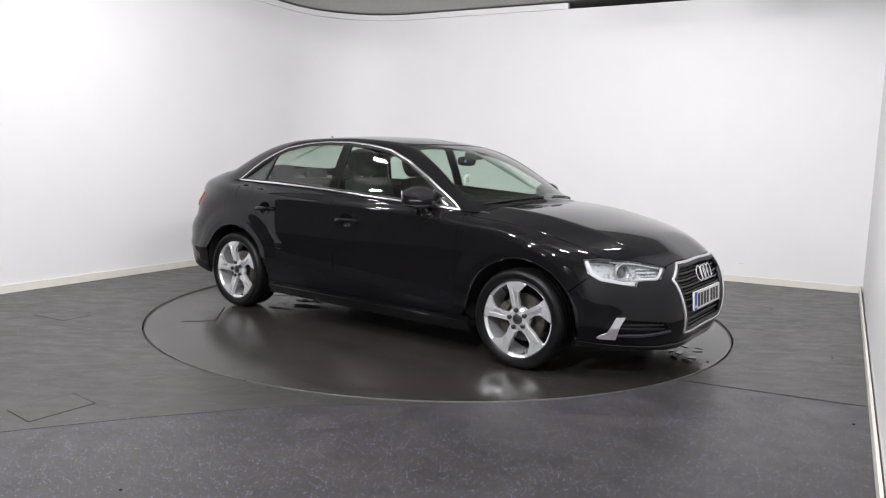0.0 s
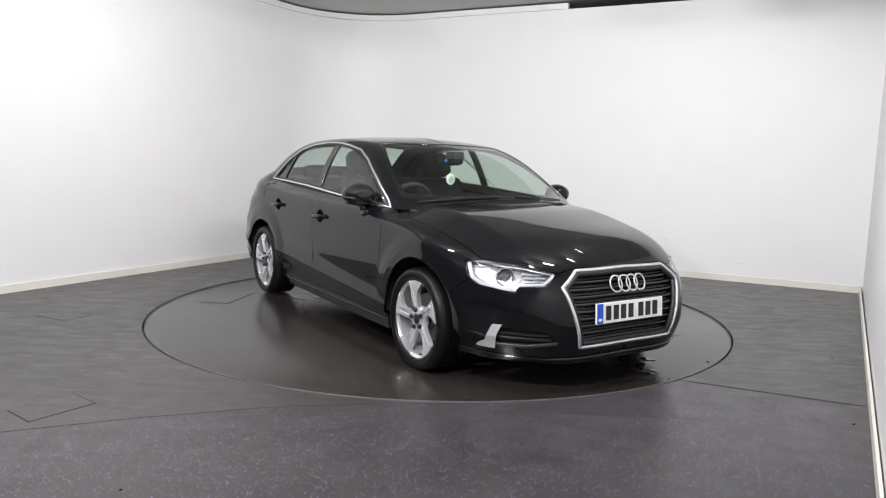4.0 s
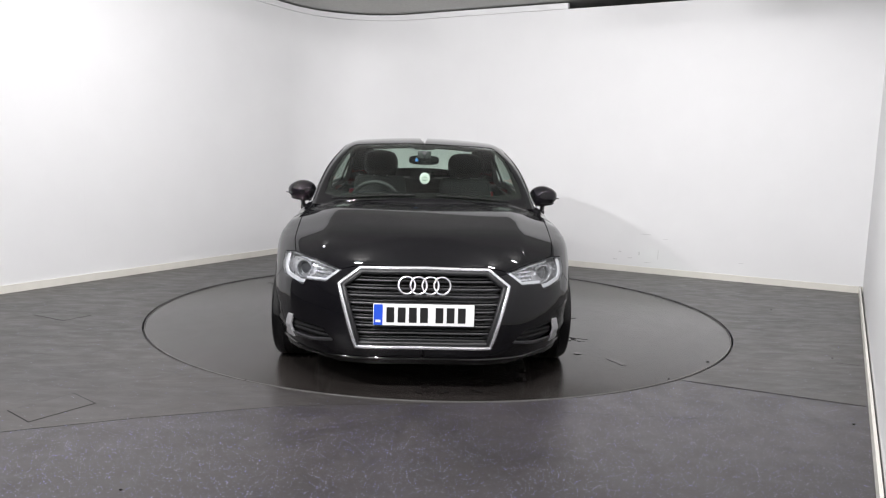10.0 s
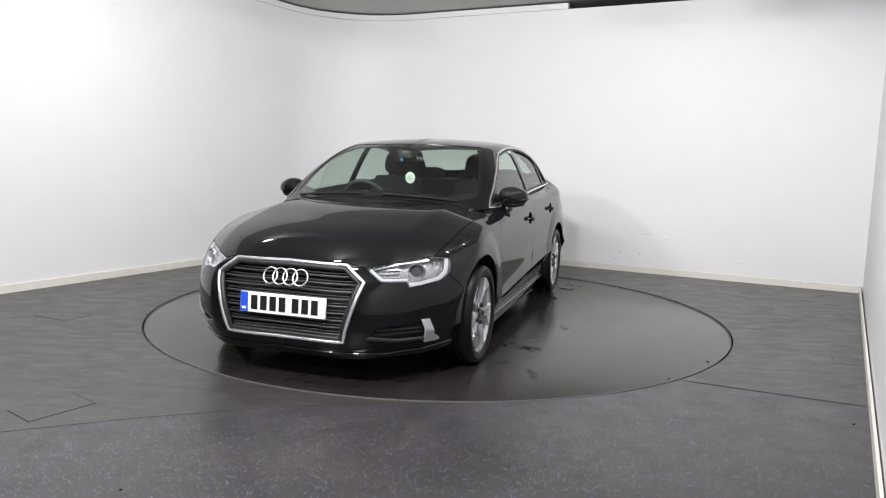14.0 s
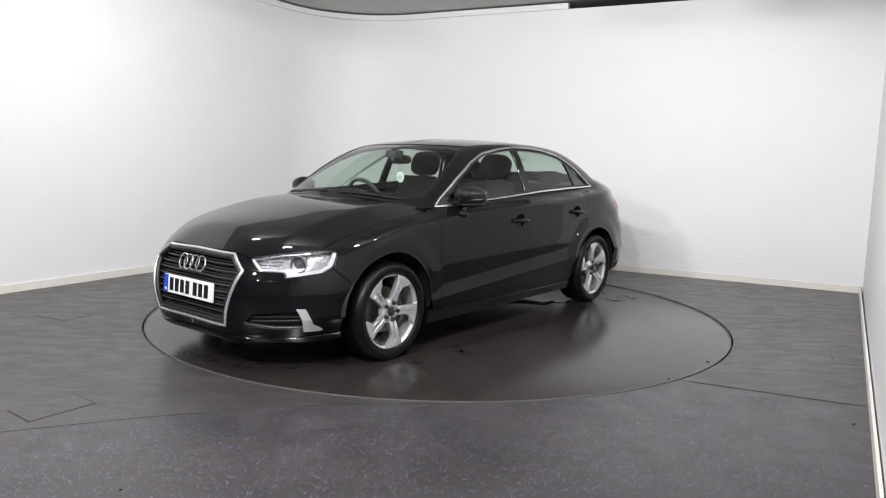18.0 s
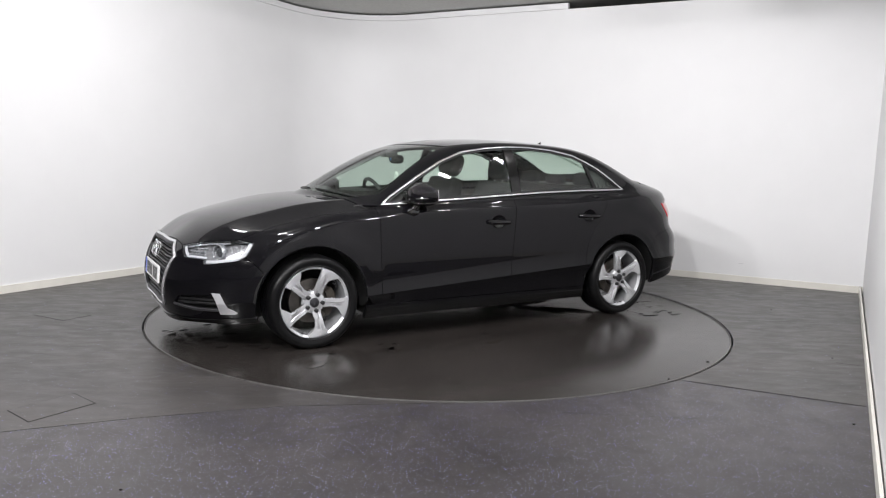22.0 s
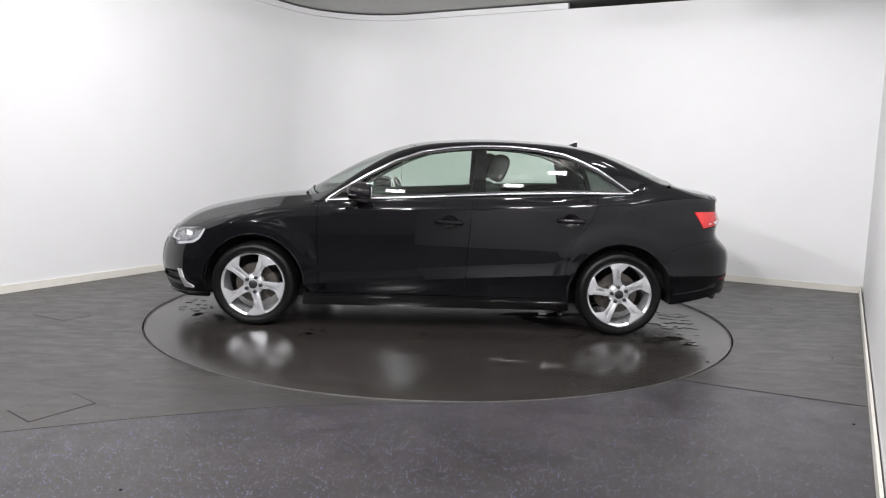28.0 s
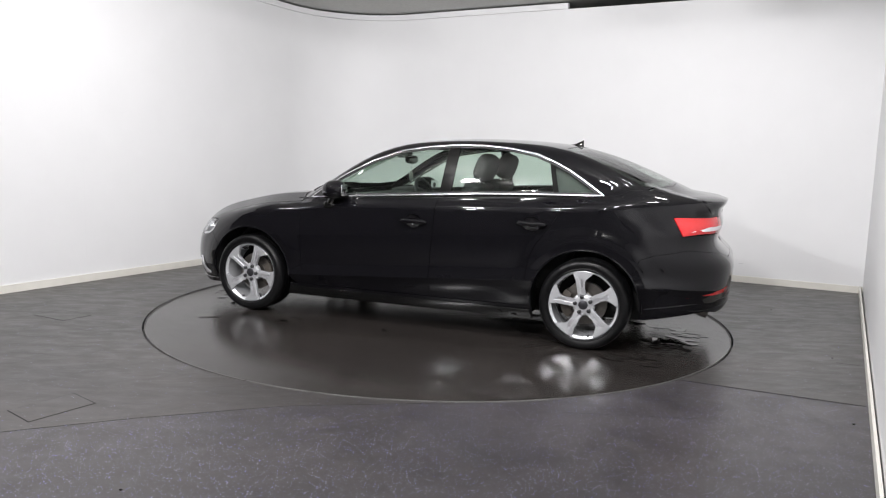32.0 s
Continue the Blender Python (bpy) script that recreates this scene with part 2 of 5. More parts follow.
def part(name, bm, mat, parent=None, label="", smooth=True, angle=40):
    """Links a bmesh (or a mesh) as one mesh object under a thing or a part."""
    me = bm if isinstance(bm, bpy.types.Mesh) else finish(bm, name, mat, smooth, angle)
    ob = new(name, me)
    if parent is not None:
        ob.parent = parent
    return tagged(ob, label) if label else ob


def thing(name, label, category, group="", kind=""):
    return tagged(new(name), label, category, group, kind)


def box(bm, x0, x1, y0, y1, z0, z1, bevel=0.0, seg=2, m=None):
    r = bmesh.ops.create_cube(bm, size=1.0)
    vs = r["verts"]
    for v in vs:
        v.co = Vector(((x0 + x1) / 2 + v.co.x * (x1 - x0), (y0 + y1) / 2 + v.co.y * (y1 - y0), (z0 + z1) / 2 + v.co.z * (z1 - z0)))
    if bevel:
        es = list({e for v in vs for e in v.link_edges})
        vs = bmesh.ops.bevel(bm, geom=es, offset=bevel, segments=seg, affect="EDGES", profile=0.6)["verts"] or vs
        vs = list({v for f in bm.faces if any(w in set(vs) for w in f.verts) for v in f.verts})
    if m is not None:
        bmesh.ops.transform(bm, matrix=m, verts=vs)
    return bm


def lathe(bm, profile, n=48, m=None, closed=False):
    """Turns a profile of (radius, height) about the y axis; height runs along y."""
    rings = []
    for i in range(n):
        a = 2 * math.pi * i / n
        rings.append([bm.verts.new((r * math.cos(a), h, r * math.sin(a))) for r, h in profile])
    k = len(profile)
    for i in range(n):
        a, b = rings[i], rings[(i + 1) % n]
        for j in range(k if closed else k - 1):
            bm.faces.new((a[j], a[(j + 1) % k], b[(j + 1) % k], b[j]))
    if m is not None:
        bmesh.ops.transform(bm, matrix=m, verts=[v for r in rings for v in r])
    return bm


def tube(bm, path, radius, n=8, closed=False, flat=1.0, ups=None):
    """A tube along a path; flat squashes its second axis; ups gives that axis point by point."""
    path = [Vector(p) for p in path]
    rings = []
    for i, p in enumerate(path):
        a = path[i - 1] if (i or closed) else p
        b = path[(i + 1) % len(path)] if (i < len(path) - 1 or closed) else p
        t = (b - a).normalized()
        up = Vector(ups[i]) if ups is not None else Vector((0, 0, 1))
        u = t.cross(up)
        u = (u if u.length > 1e-4 else t.cross(Vector((1, 0, 0)))).normalized()
        w = u.cross(t).normalized()
        r = radius[i] if isinstance(radius, (list, tuple)) else radius
        rings.append([bm.verts.new(p + r * (math.cos(2 * math.pi * k / n) * u + flat * math.sin(2 * math.pi * k / n) * w)) for k in range(n)])
    for i in range(len(rings) if closed else len(rings) - 1):
        a, b = rings[i], rings[(i + 1) % len(rings)]
        for k in range(n):
            bm.faces.new((a[k], a[(k + 1) % n], b[(k + 1) % n], b[k]))
    if not closed:
        bm.faces.new(rings[0]), bm.faces.new(rings[-1][::-1])
    return bm


def prism(bm, outline, m, depth, bevel=0.0):
    """A flat outline (x, y) pushed out by depth along z, laid by the matrix m."""
    lo = [bm.verts.new(m @ Vector((x, y, 0))) for x, y in outline]
    hi = [bm.verts.new(m @ Vector((x, y, depth))) for x, y in outline]
    n = len(outline)
    bm.faces.new(lo[::-1])
    top = bm.faces.new(hi)
    for i in range(n):
        bm.faces.new((lo[i], lo[(i + 1) % n], hi[(i + 1) % n], hi[i]))
    if bevel:
        bmesh.ops.bevel(bm, geom=list(top.edges), offset=bevel, segments=2, affect="EDGES", profile=0.6)
    return bm


# ---- the bay ----
def wall_material():
    m = shaded("matt_white_wall_paint", (0.785, 0.785, 0.79), 0.55, grain=0.02, size=3, bump=0.12, bump_size=60)
    return m


WHITE = wall_material()
SKIRT = shaded("cream_gloss_skirting", (0.74, 0.72, 0.66), 0.35, grain=0.06, size=9)


def corner_path():
    """The line of the walls on the floor, from the hall behind the camera round to the right wall's end."""
    la, lb = WALL_A
    ua = (lb - la).normalized()
    b0, b1 = WALL_B
    ub = (b1 - b0).normalized()
    det = ua.x * -ub.y + ub.x * ua.y
    d = b0 - la
    k = (d.x * -ub.y + ub.x * d.y) / det
    c = la + ua * k
    r = 1.1
    ang = math.acos(max(-1, min(1, ua.dot(ub))))
    cut = r * math.tan(ang / 2)
    p0, p1 = c - ua * cut, c + ub * cut
    nrm = Vector((ua.y, -ua.x))
    o = p0 + nrm * r
    a0 = math.atan2(p0.y - o.y, p0.x - o.x)
    a1 = math.atan2(p1.y - o.y, p1.x - o.x)
    arc = [o + r * Vector((math.cos(a0 + (a1 - a0) * i / 16), math.sin(a0 + (a1 - a0) * i / 16))) for i in range(17)]
    start = la - ua * 0.85
    return [start] + arc + [b1]


def ribbon(bm, path, z0, z1, depth):
    """An upright slab that follows a path; depth lies to its left."""
    n = len(path)
    rows = []
    for i, p in enumerate(path):
        a, b = path[max(0, i - 1)], path[min(n - 1, i + 1)]
        t = (b - a).normalized()
        q = p + Vector((-t.y, t.x)) * depth
        rows.append([bm.verts.new((p.x, p.y, z0)), bm.verts.new((p.x, p.y, z1)), bm.verts.new((q.x, q.y, z1)), bm.verts.new((q.x, q.y, z0))])
    for a, b in zip(rows, rows[1:]):
        for k in range(4):
            bm.faces.new((a[k], a[(k + 1) % 4], b[(k + 1) % 4], b[k]))
    bm.faces.new(rows[0]), bm.faces.new(rows[-1][::-1])
    return bm


def bay_walls():
    path = corner_path()
    w = part("wall_left_and_back", ribbon(bmesh.new(), path, 0.0, 2.985, 0.12), WHITE, angle=30)
    tagged(w, "smooth white painted wall that curves round the back corner", "wall", kind="structure")
    c1 = WALL_C[1] - DEEP * 5.2
    r = part("wall_right", ribbon(bmesh.new(), [WALL_C[0] + DEEP * 0.12, c1], 0.0, CEILING, 0.12), WHITE)
    tagged(r, "plain white painted wall close beside the camera", "wall", kind="structure")
    s = part("skirting_left_and_back", ribbon(bmesh.new(), path, 0.0, 0.070, -0.014), SKIRT, angle=30)
    tagged(s, "cream painted skirting board, scuffed at its foot", "skirting", kind="structure")
    s2 = part("skirting_right", ribbon(bmesh.new(), [WALL_C[0] - ALONG * 0.02, c1], 0.0, 0.070, -0.014), SKIRT)
    tagged(s2, "cream painted skirting board along the right wall", "skirting", kind="structure")
    return path


def floor_material(name="grey_flecked_safety_vinyl", fleck=0.42, low=(0.034, 0.031, 0.0315, 1), high=(0.048, 0.0435, 0.0445, 1), streak=0.0, gloss=(0.30, 0.44), turned=0.15, stains=0.14, specular=0.6):
    """Worn vinyl: broad clouds, streaks of dirt, fine grain, and flecks of blue and white."""
    m, ns, ln = material(name)
    out, b = ns.new("ShaderNodeOutputMaterial"), ns.new("ShaderNodeBsdfPrincipled")
    b.inputs["Specular IOR Level"].default_value = specular
    ln.new(b.outputs[0], out.inputs[0])
    co = ns.new("ShaderNodeTexCoord")
    wide = node(ns, "ShaderNodeTexNoise", Scale=1.1, Detail=6, Roughness=0.62)
    fine = node(ns, "ShaderNodeTexNoise", Scale=90.0, Detail=3)
    along = ns.new("ShaderNodeMapping")
    along.inputs["Scale"].default_value = (1 - 0.75 * streak, 1 + 3 * streak, 1)
    along.inputs["Rotation"].default_value = (0, 0, turned)
    ln.new(co.outputs["Object"], along.inputs["Vector"])
    ln.new(along.outputs[0], wide.inputs["Vector"]), ln.new(co.outputs["Object"], fine.inputs["Vector"])
    tone = ns.new("ShaderNodeValToRGB")
    tone.color_ramp.elements[0].position, tone.color_ramp.elements[0].color = 0.34, low
    tone.color_ramp.elements[1].position, tone.color_ramp.elements[1].color = 0.62, high
    ln.new(wide.outputs["Fac"], tone.inputs[0])
    # smaller stains of dried dirt over the clouds
    blots = node(ns, "ShaderNodeTexNoise", Scale=5.5, Detail=5, Roughness=0.7, Distortion=0.4)
    ln.new(along.outputs[0], blots.inputs["Vector"])
    cut = node(ns, "ShaderNodeMapRange")
    cut.inputs["From Min"].default_value, cut.inputs["From Max"].default_value = 0.42, 0.60
    cut.inputs["To Min"].default_value, cut.inputs["To Max"].default_value = 1 - stains, 1 + 0.3 * stains
    ln.new(blots.outputs["Fac"], cut.inputs["Value"])
    grain = node(ns, "ShaderNodeMapRange")
    grain.inputs["From Min"].default_value, grain.inputs["From Max"].default_value = 0.3, 0.7
    grain.inputs["To Min"].default_value, grain.inputs["To Max"].default_value = 0.86, 1.14
    ln.new(fine.outputs["Fac"], grain.inputs["Value"])
    both = ns.new("ShaderNodeMath")
    both.operation = "MULTIPLY"
    ln.new(cut.outputs[0], both.inputs[0]), ln.new(grain.outputs[0], both.inputs[1])
    base = ns.new("ShaderNodeVectorMath")
    base.operation = "SCALE"
    ln.new(tone.outputs[0], base.inputs[0]), ln.new(both.outputs[0], base.inputs["Scale"])
    last = base.outputs[0]
    # two sizes of flecks
    for scale, radius, share, one, two in ((76.0, 0.165, fleck, (0.18, 0.18, 0.70, 1), (0.56, 0.56, 0.68, 1)), (120.0, 0.16, fleck + 0.1 * (1 - fleck), (0.22, 0.20, 0.52, 1), (0.30, 0.36, 0.40, 1))):
        cell = node(ns, "ShaderNodeTexVoronoi", Scale=scale)
        ln.new(co.outputs["Object"], cell.inputs["Vector"])
        near = ns.new("ShaderNodeMath")
        near.operation = "LESS_THAN"
        near.inputs[1].default_value = radius
        ln.new(cell.outputs["Distance"], near.inputs[0])
        pick = ns.new("ShaderNodeSeparateColor")
        ln.new(cell.outputs["Color"], pick.inputs[0])
        some = ns.new("ShaderNodeMath")
        some.operation = "GREATER_THAN"
        some.inputs[1].default_value = share
        ln.new(pick.outputs[0], some.inputs[0])
        both_on = ns.new("ShaderNodeMath")
        both_on.operation = "MULTIPLY"
        ln.new(near.outputs[0], both_on.inputs[0]), ln.new(some.outputs[0], both_on.inputs[1])
        hue = ns.new("ShaderNodeMix")
        hue.data_type = "RGBA"
        hue.inputs["A"].default_value, hue.inputs["B"].default_value = one, two
        ln.new(pick.outputs[1], hue.inputs["Factor"])
        mix = ns.new("ShaderNodeMix")
        mix.data_type = "RGBA"
        ln.new(both_on.outputs[0], mix.inputs["Factor"]), ln.new(last, mix.inputs["A"]), ln.new(hue.outputs["Result"], mix.inputs["B"])
        last = mix.outputs["Result"]
    ln.new(last, b.inputs["Base Color"])
    rough = ns.new("ShaderNodeMapRange")
    rough.inputs["From Min"].default_value, rough.inputs["From Max"].default_value = 0.36, 0.62
    rough.inputs["To Min"].default_value, rough.inputs["To Max"].default_value = gloss
    ln.new(blots.outputs["Fac"], rough.inputs["Value"]), ln.new(rough.outputs[0], b.inputs["Roughness"])
    bp = ns.new("ShaderNodeBump")
    bp.inputs["Strength"].default_value, bp.inputs["Distance"].default_value = 0.25, 0.001
    ln.new(fine.outputs["Fac"], bp.inputs["Height"]), ln.new(bp.outputs[0], b.inputs["Normal"])
    return m


FLOOR = floor_material()
TABLE_R = 2.245


def floor_and_table():
    bm = bmesh.new()
    n = 128
    inner = [bm.verts.new(((TABLE_R + 0.010) * math.cos(2 * math.pi * i / n), (TABLE_R + 0.010) * math.sin(2 * math.pi * i / n), 0)) for i in range(n)]
    low = [bm.verts.new((v.co.x, v.co.y, -0.05)) for v in inner]
    outer = [bm.verts.new((16 * math.cos(2 * math.pi * i / n), 16 * math.sin(2 * math.pi * i / n), 0)) for i in range(n)]
    for i in range(n):
        j = (i + 1) % n
        bm.faces.new((inner[i], inner[j], outer[j], outer[i]))
        bm.faces.new((low[i], low[j], inner[j], inner[i]))
    bm.faces.new(low)
    f = part("floor", bm, FLOOR, smooth=False)
    tagged(f, "dark grey vinyl floor flecked with blue and white", "floor", kind="structure")
    table = thing("turntable", "round dark grey turntable set flush into the floor", "turntable")
    bm = bmesh.new()
    lathe(bm, [(0.0001, -0.001), (TABLE_R - 0.012, -0.001), (TABLE_R - 0.006, -0.003), (TABLE_R - 0.006, -0.045)], 160, Matrix.Rotation(radians(90), 4, "X"))
    bmesh.ops.remove_doubles(bm, verts=bm.verts[:], dist=0.001)
    part("disc", bm, TABLE, table, angle=30)
    return table


TABLE = floor_material("worn_brown_grey_turntable_vinyl", 1.5, (0.0165, 0.0142, 0.0132, 1), (0.026, 0.0225, 0.0207, 1), 0.30, (0.215, 0.245), 0.6, 0.11, 0.78)


def ceiling_and_hall(path):
    tile = shaded("grey_pitted_ceiling_board", (0.52, 0.52, 0.50), 0.8, grain=0.12, size=26, bump=0.5, bump_size=30)
    bm = bmesh.new()
    box(bm, -8, 8, -13, 5.5, CEILING, CEILING + 0.1)
    c = part("ceiling", bm, tile, smooth=False)
    tagged(c, "grey mottled ceiling boards above the bay", "ceiling", kind="structure")
    dim = shaded("grey_hall_wall", (0.40, 0.40, 0.41), 0.8, grain=0.1, size=2)
    bm = bmesh.new()
    for x0, x1, y0, y1 in ((-8.2, 8.2, -13.2, -13.0), (-8.2, -8.0, -13.0, 5.5), (8.0, 8.2, -13.0, 5.5), (-8.2, 8.2, 5.5, 5.7)):
        box(bm, x0, x1, y0, y1, 0, CEILING + 0.1)
    h = part("wall_hall", bm, dim, smooth=False)
    tagged(h, "plain grey walls of the hall round the bay", "wall", kind="structure")
    cove = part("cornice", ribbon(bmesh.new(), path[:-1] + [Vector((1.40, 2.774))], 2.989, 3.055, 0.05), WHITE, angle=30)
    tagged(cove, "white painted cornice strip along the top of the wall", "cornice", kind="structure")
    frame_mat, glow = shaded("white_lamp_frame", (0.55, 0.55, 0.55), 0.4), glowing("lit_lamp_diffuser", (1.0, 0.985, 0.98), 6.0)
    first = thing("flood_light", "small oblong white floodlight under the ceiling, switched on", "light", "floodlights over the bay")
    bm = bmesh.new()
    box(bm, -0.15, 0.15, -0.075, 0.075, 0.004, 0.06, 0.01)
    part("housing", bm, frame_mat, first)
    bm = bmesh.new()
    box(bm, -0.135, 0.135, -0.06, 0.06, 0.001, 0.004)
    part("diffuser", bm, glow, first, "glowing white diffuser", smooth=False)
    bm = bmesh.new()
    tube(bm, [(-0.157, 0, 0.03), (-0.157, 0.02, 0.12), (0.157, 0.02, 0.12), (0.157, 0, 0.03)], 0.008, 6)
    part("bracket", bm, frame_mat, first)
    # the last two housings hang at the added, unseen hall lamps
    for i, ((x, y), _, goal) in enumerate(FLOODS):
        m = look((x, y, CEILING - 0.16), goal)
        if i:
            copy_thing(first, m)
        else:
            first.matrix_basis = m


PATH = bay_walls()
TURNTABLE = floor_and_table()
ceiling_and_hall(PATH)
# ---- the car ----
from mathutils.geometry import delaunay_2d_cdt

CAR = thing("car", "black four-door saloon car with silver five-spoke alloy wheels", "car")


def dense(pts, closed=False, size=0.03):
    pts = [np.array(p, float) for p in pts]
    if closed:
        pts = pts + [pts[0]]
    out = []
    for a, b in zip(pts, pts[1:]):
        k = max(1, int(np.ceil(np.linalg.norm(b - a) / size)))
        out += [a + (b - a) * i / k for i in range(k)]
    return np.array(out if closed else out + [pts[-1]])


def curve(pts, n=24):
    """A smooth line through a few points."""
    pts = np.array(pts, float)
    t = np.concatenate([[0], np.cumsum(np.linalg.norm(np.diff(pts, axis=0), axis=1))])
    u = np.linspace(0, t[-1], n)
    return np.stack([spline(t, pts[:, k])(u) for k in range(pts.shape[1])], 1)


def S(*pts):
    return to_around(from_side(shell, dense(pts)))


def F(*pts):
    return to_around(from_front(shell, dense(pts)))


def R(*pts):
    return to_around(from_front(shell, dense(pts), -1.0))


def T(*pts):
    return to_around(from_top(shell, dense(pts)))


def CS(*pts):
    return to_cab(from_side(shell, dense(pts)))


def CT(*pts):
    return to_cab(from_top(shell, dense(pts)))


def arc(ax, a0, a1, r=0.366, n=32):
    """Points of a wheel arch, in degrees from straight ahead."""
    a = np.radians(np.linspace(a0, a1, n))
    return to_around(from_side(shell, np.stack([ax + r * np.cos(a), HUB + r * np.sin(a)], 1)))


def inside(q, poly):
    x, y = q[:, 0], q[:, 1]
    a, b = poly, np.roll(poly, -1, 0)
    hit = np.zeros(len(q), bool)
    for (x0, y0), (x1, y1) in zip(a, b):
        if y0 != y1:
            hit ^= ((y0 > y) != (y1 > y)) & (x < (x1 - x0) * (y - y0) / (y1 - y0) + x0)
    return hit


def inset(poly, d):
    """Moves the sides of an outline inwards by d (outwards where it is negative)."""
    keep = np.linalg.norm(poly - np.roll(poly, 1, 0), axis=1) > 1e-5
    poly = poly[keep]
    if d == 0:
        return poly
    a = 0.5 * np.sum(poly[:, 0] * np.roll(poly[:, 1], -1) - np.roll(poly[:, 0], -1) * poly[:, 1])
    e = np.roll(poly, -1, 0) - poly
    e = e / np.linalg.norm(e, axis=1)[:, None]
    nrm = np.stack([-e[:, 1], e[:, 0]], 1) * (1 if a > 0 else -1)
    m = nrm + np.roll(nrm, 1, 0)
    m = m / np.maximum(np.sum(m * m, 1), 0.5)[:, None] * 2
    return poly + d * m


def mesh_of(name, verts, faces, normals, mats, fmat=None):
    me = bpy.data.meshes.new(name)
    me.from_pydata([tuple(v) for v in verts], [], faces)
    for m in mats:
        me.materials.append(m)
    me.polygons.foreach_set("use_smooth", [True] * len(faces))
    if fmat is not None:
        me.polygons.foreach_set("material_index", fmat)
    me.update()
    me.normals_split_custom_set_from_vertices([tuple(n) for n in normals])
    return me


def crease_rows(f, pts, at=(-0.003, 0.003)):
    return [f(np.array(pts) + (0, d)) for d in at]


def on_side(xz):
    return to_around(from_side(shell, xz))


# Rows of points on both sides of the skin's sharp lines
LOW_X, TOP_X, HOOD_X = np.arange(-0.96, 0.96, 0.012), np.arange(-1.5, 1.62, 0.012), np.arange(0.98, 2.02, 0.012)
CREASES = {around: crease_rows(on_side, np.stack([LOW_X, 0.3875 + np.clip(-0.062 * (LOW_X + 0.15), -0.075, 0.065)], 1), (-0.003, 0.003, 0.03, 0.052, 0.066, 0.080, 0.094, 0.115)) +
           crease_rows(on_side, np.stack([LOW_X, 0 * LOW_X + 0.62], 1), (-0.02, 0.0, 0.02, 0.045)) +
           crease_rows(on_side, np.stack([TOP_X, belt(TOP_X) - 0.0745], 1)),
           over: crease_rows(np.array, np.stack([HOOD_X, 0 * HOOD_X + 0.55], 1)) + crease_rows(np.array, np.stack([HOOD_X, 0 * HOOD_X - 0.55], 1))}


for ax in (AXLE_F, AXLE_R):          # the flat lips of the wheel arches
    turns_of = np.radians(np.arange(8, 172, 1.6))
    CREASES[around] += [on_side(np.stack([ax + r * np.cos(turns_of), HUB + r * np.sin(turns_of)], 1)) for r in (0.414, 0.431, 0.448, 0.475)]


def sheet(chart, outer, holes=(), size=0.03, gap=0.002, depth=0.012, lift=0.0, fn=None, edge_at=None):
    """A panel of the skin: its points, faces and normals. outer and holes are outlines on the chart."""
    fn = fn or shell
    outer = inset(np.array(outer), gap)
    holes = [inset(np.array(h), -gap) for h in holes]
    loops = [outer, *holes]
    lo, hi = outer.min(0), outer.max(0)
    g = np.stack(np.meshgrid(np.arange(lo[0], hi[0], size), np.arange(lo[1], hi[1], size * 0.87)), -1)
    g[1::2, :, 0] += size / 2
    g = g.reshape(-1, 2)
    ok = inside(g, outer)
    for h in holes:
        ok &= ~inside(g, h)
    g = g[ok]
    rim = np.concatenate(loops)
    fold = []
    if len(g):
        d = np.min(np.linalg.norm(g[:, None, :] - rim[None], axis=2), axis=1)
        g = g[d > size * 0.45]
    for c in CREASES.get(chart, ()) if size >= 0.03 else ():
        c = c[inside(c, outer)]
        c = c[np.min(np.linalg.norm(c[:, None, :] - rim[None], axis=2), axis=1) > 0.006] if len(c) else c
        if len(c) and len(g):
            g = g[np.min(np.linalg.norm(g[:, None, :] - c[None], axis=2), axis=1) > 0.010]
        fold.append(c)
    g = np.concatenate([g, *fold]) if fold else g
    pts = np.concatenate([rim, g]) if len(g) else rim
    edges, k = [], 0
    for l in loops:
        edges += [(k + i, k + (i + 1) % len(l)) for i in range(len(l))]
        k += len(l)
    vs, es, fs, *_ = delaunay_2d_cdt([Vector(p) for p in pts], edges, [], 0, 1e-7)
    q = np.array([tuple(v) for v in vs])
    mid = np.array([q[list(f)].mean(0) for f in fs])
    ok = inside(mid, outer)
    for h in holes:
        ok &= ~inside(mid, h)
    fs = [list(f) for f, o in zip(fs, ok) if o]
    p = chart(q)
    n = slope(fn, p)
    used = {}
    for f in fs:
        a, b, c = (p[i] for i in f[:3])
        if np.dot(np.cross(b - a, c - a), n[f].sum(0)) < 0:
            f.reverse()
        for i, j in zip(f, f[1:] + f[:1]):
            used[(i, j)] = used.get((i, j), 0) + 1
    if lift:
        p = p + lift * n
    verts, norms, faces = [*p], [*n], fs
    if depth:
        for i, j in [e for e in used if (e[1], e[0]) not in used]:
            if edge_at is not None and abs(p[i][1]) < edge_at and abs(p[j][1]) < edge_at:
                continue
            k = len(verts)
            out = np.cross(p[j] - p[i], n[i])
            out = out / max(np.linalg.norm(out), 1e-9)
            verts += [p[i], p[j], p[j] - depth * n[j], p[i] - depth * n[i]]
            norms += [out * 0.8 + n[i] * 0.6, out * 0.8 + n[j] * 0.6, out, out]
            faces.append([k + 3, k + 2, k + 1, k])
    return np.array(verts), faces, np.array(norms)


FLIP = np.array((1, -1, 1.0))


def mirrored(s):
    v, f, n = s
    return v * FLIP, [list(reversed(x)) for x in f], n * FLIP


def joined(a, b):
    return np.concatenate([a[0], b[0]]), a[1] + [[i + len(a[0]) for i in f] for f in b[1]], np.concatenate([a[2], b[2]])


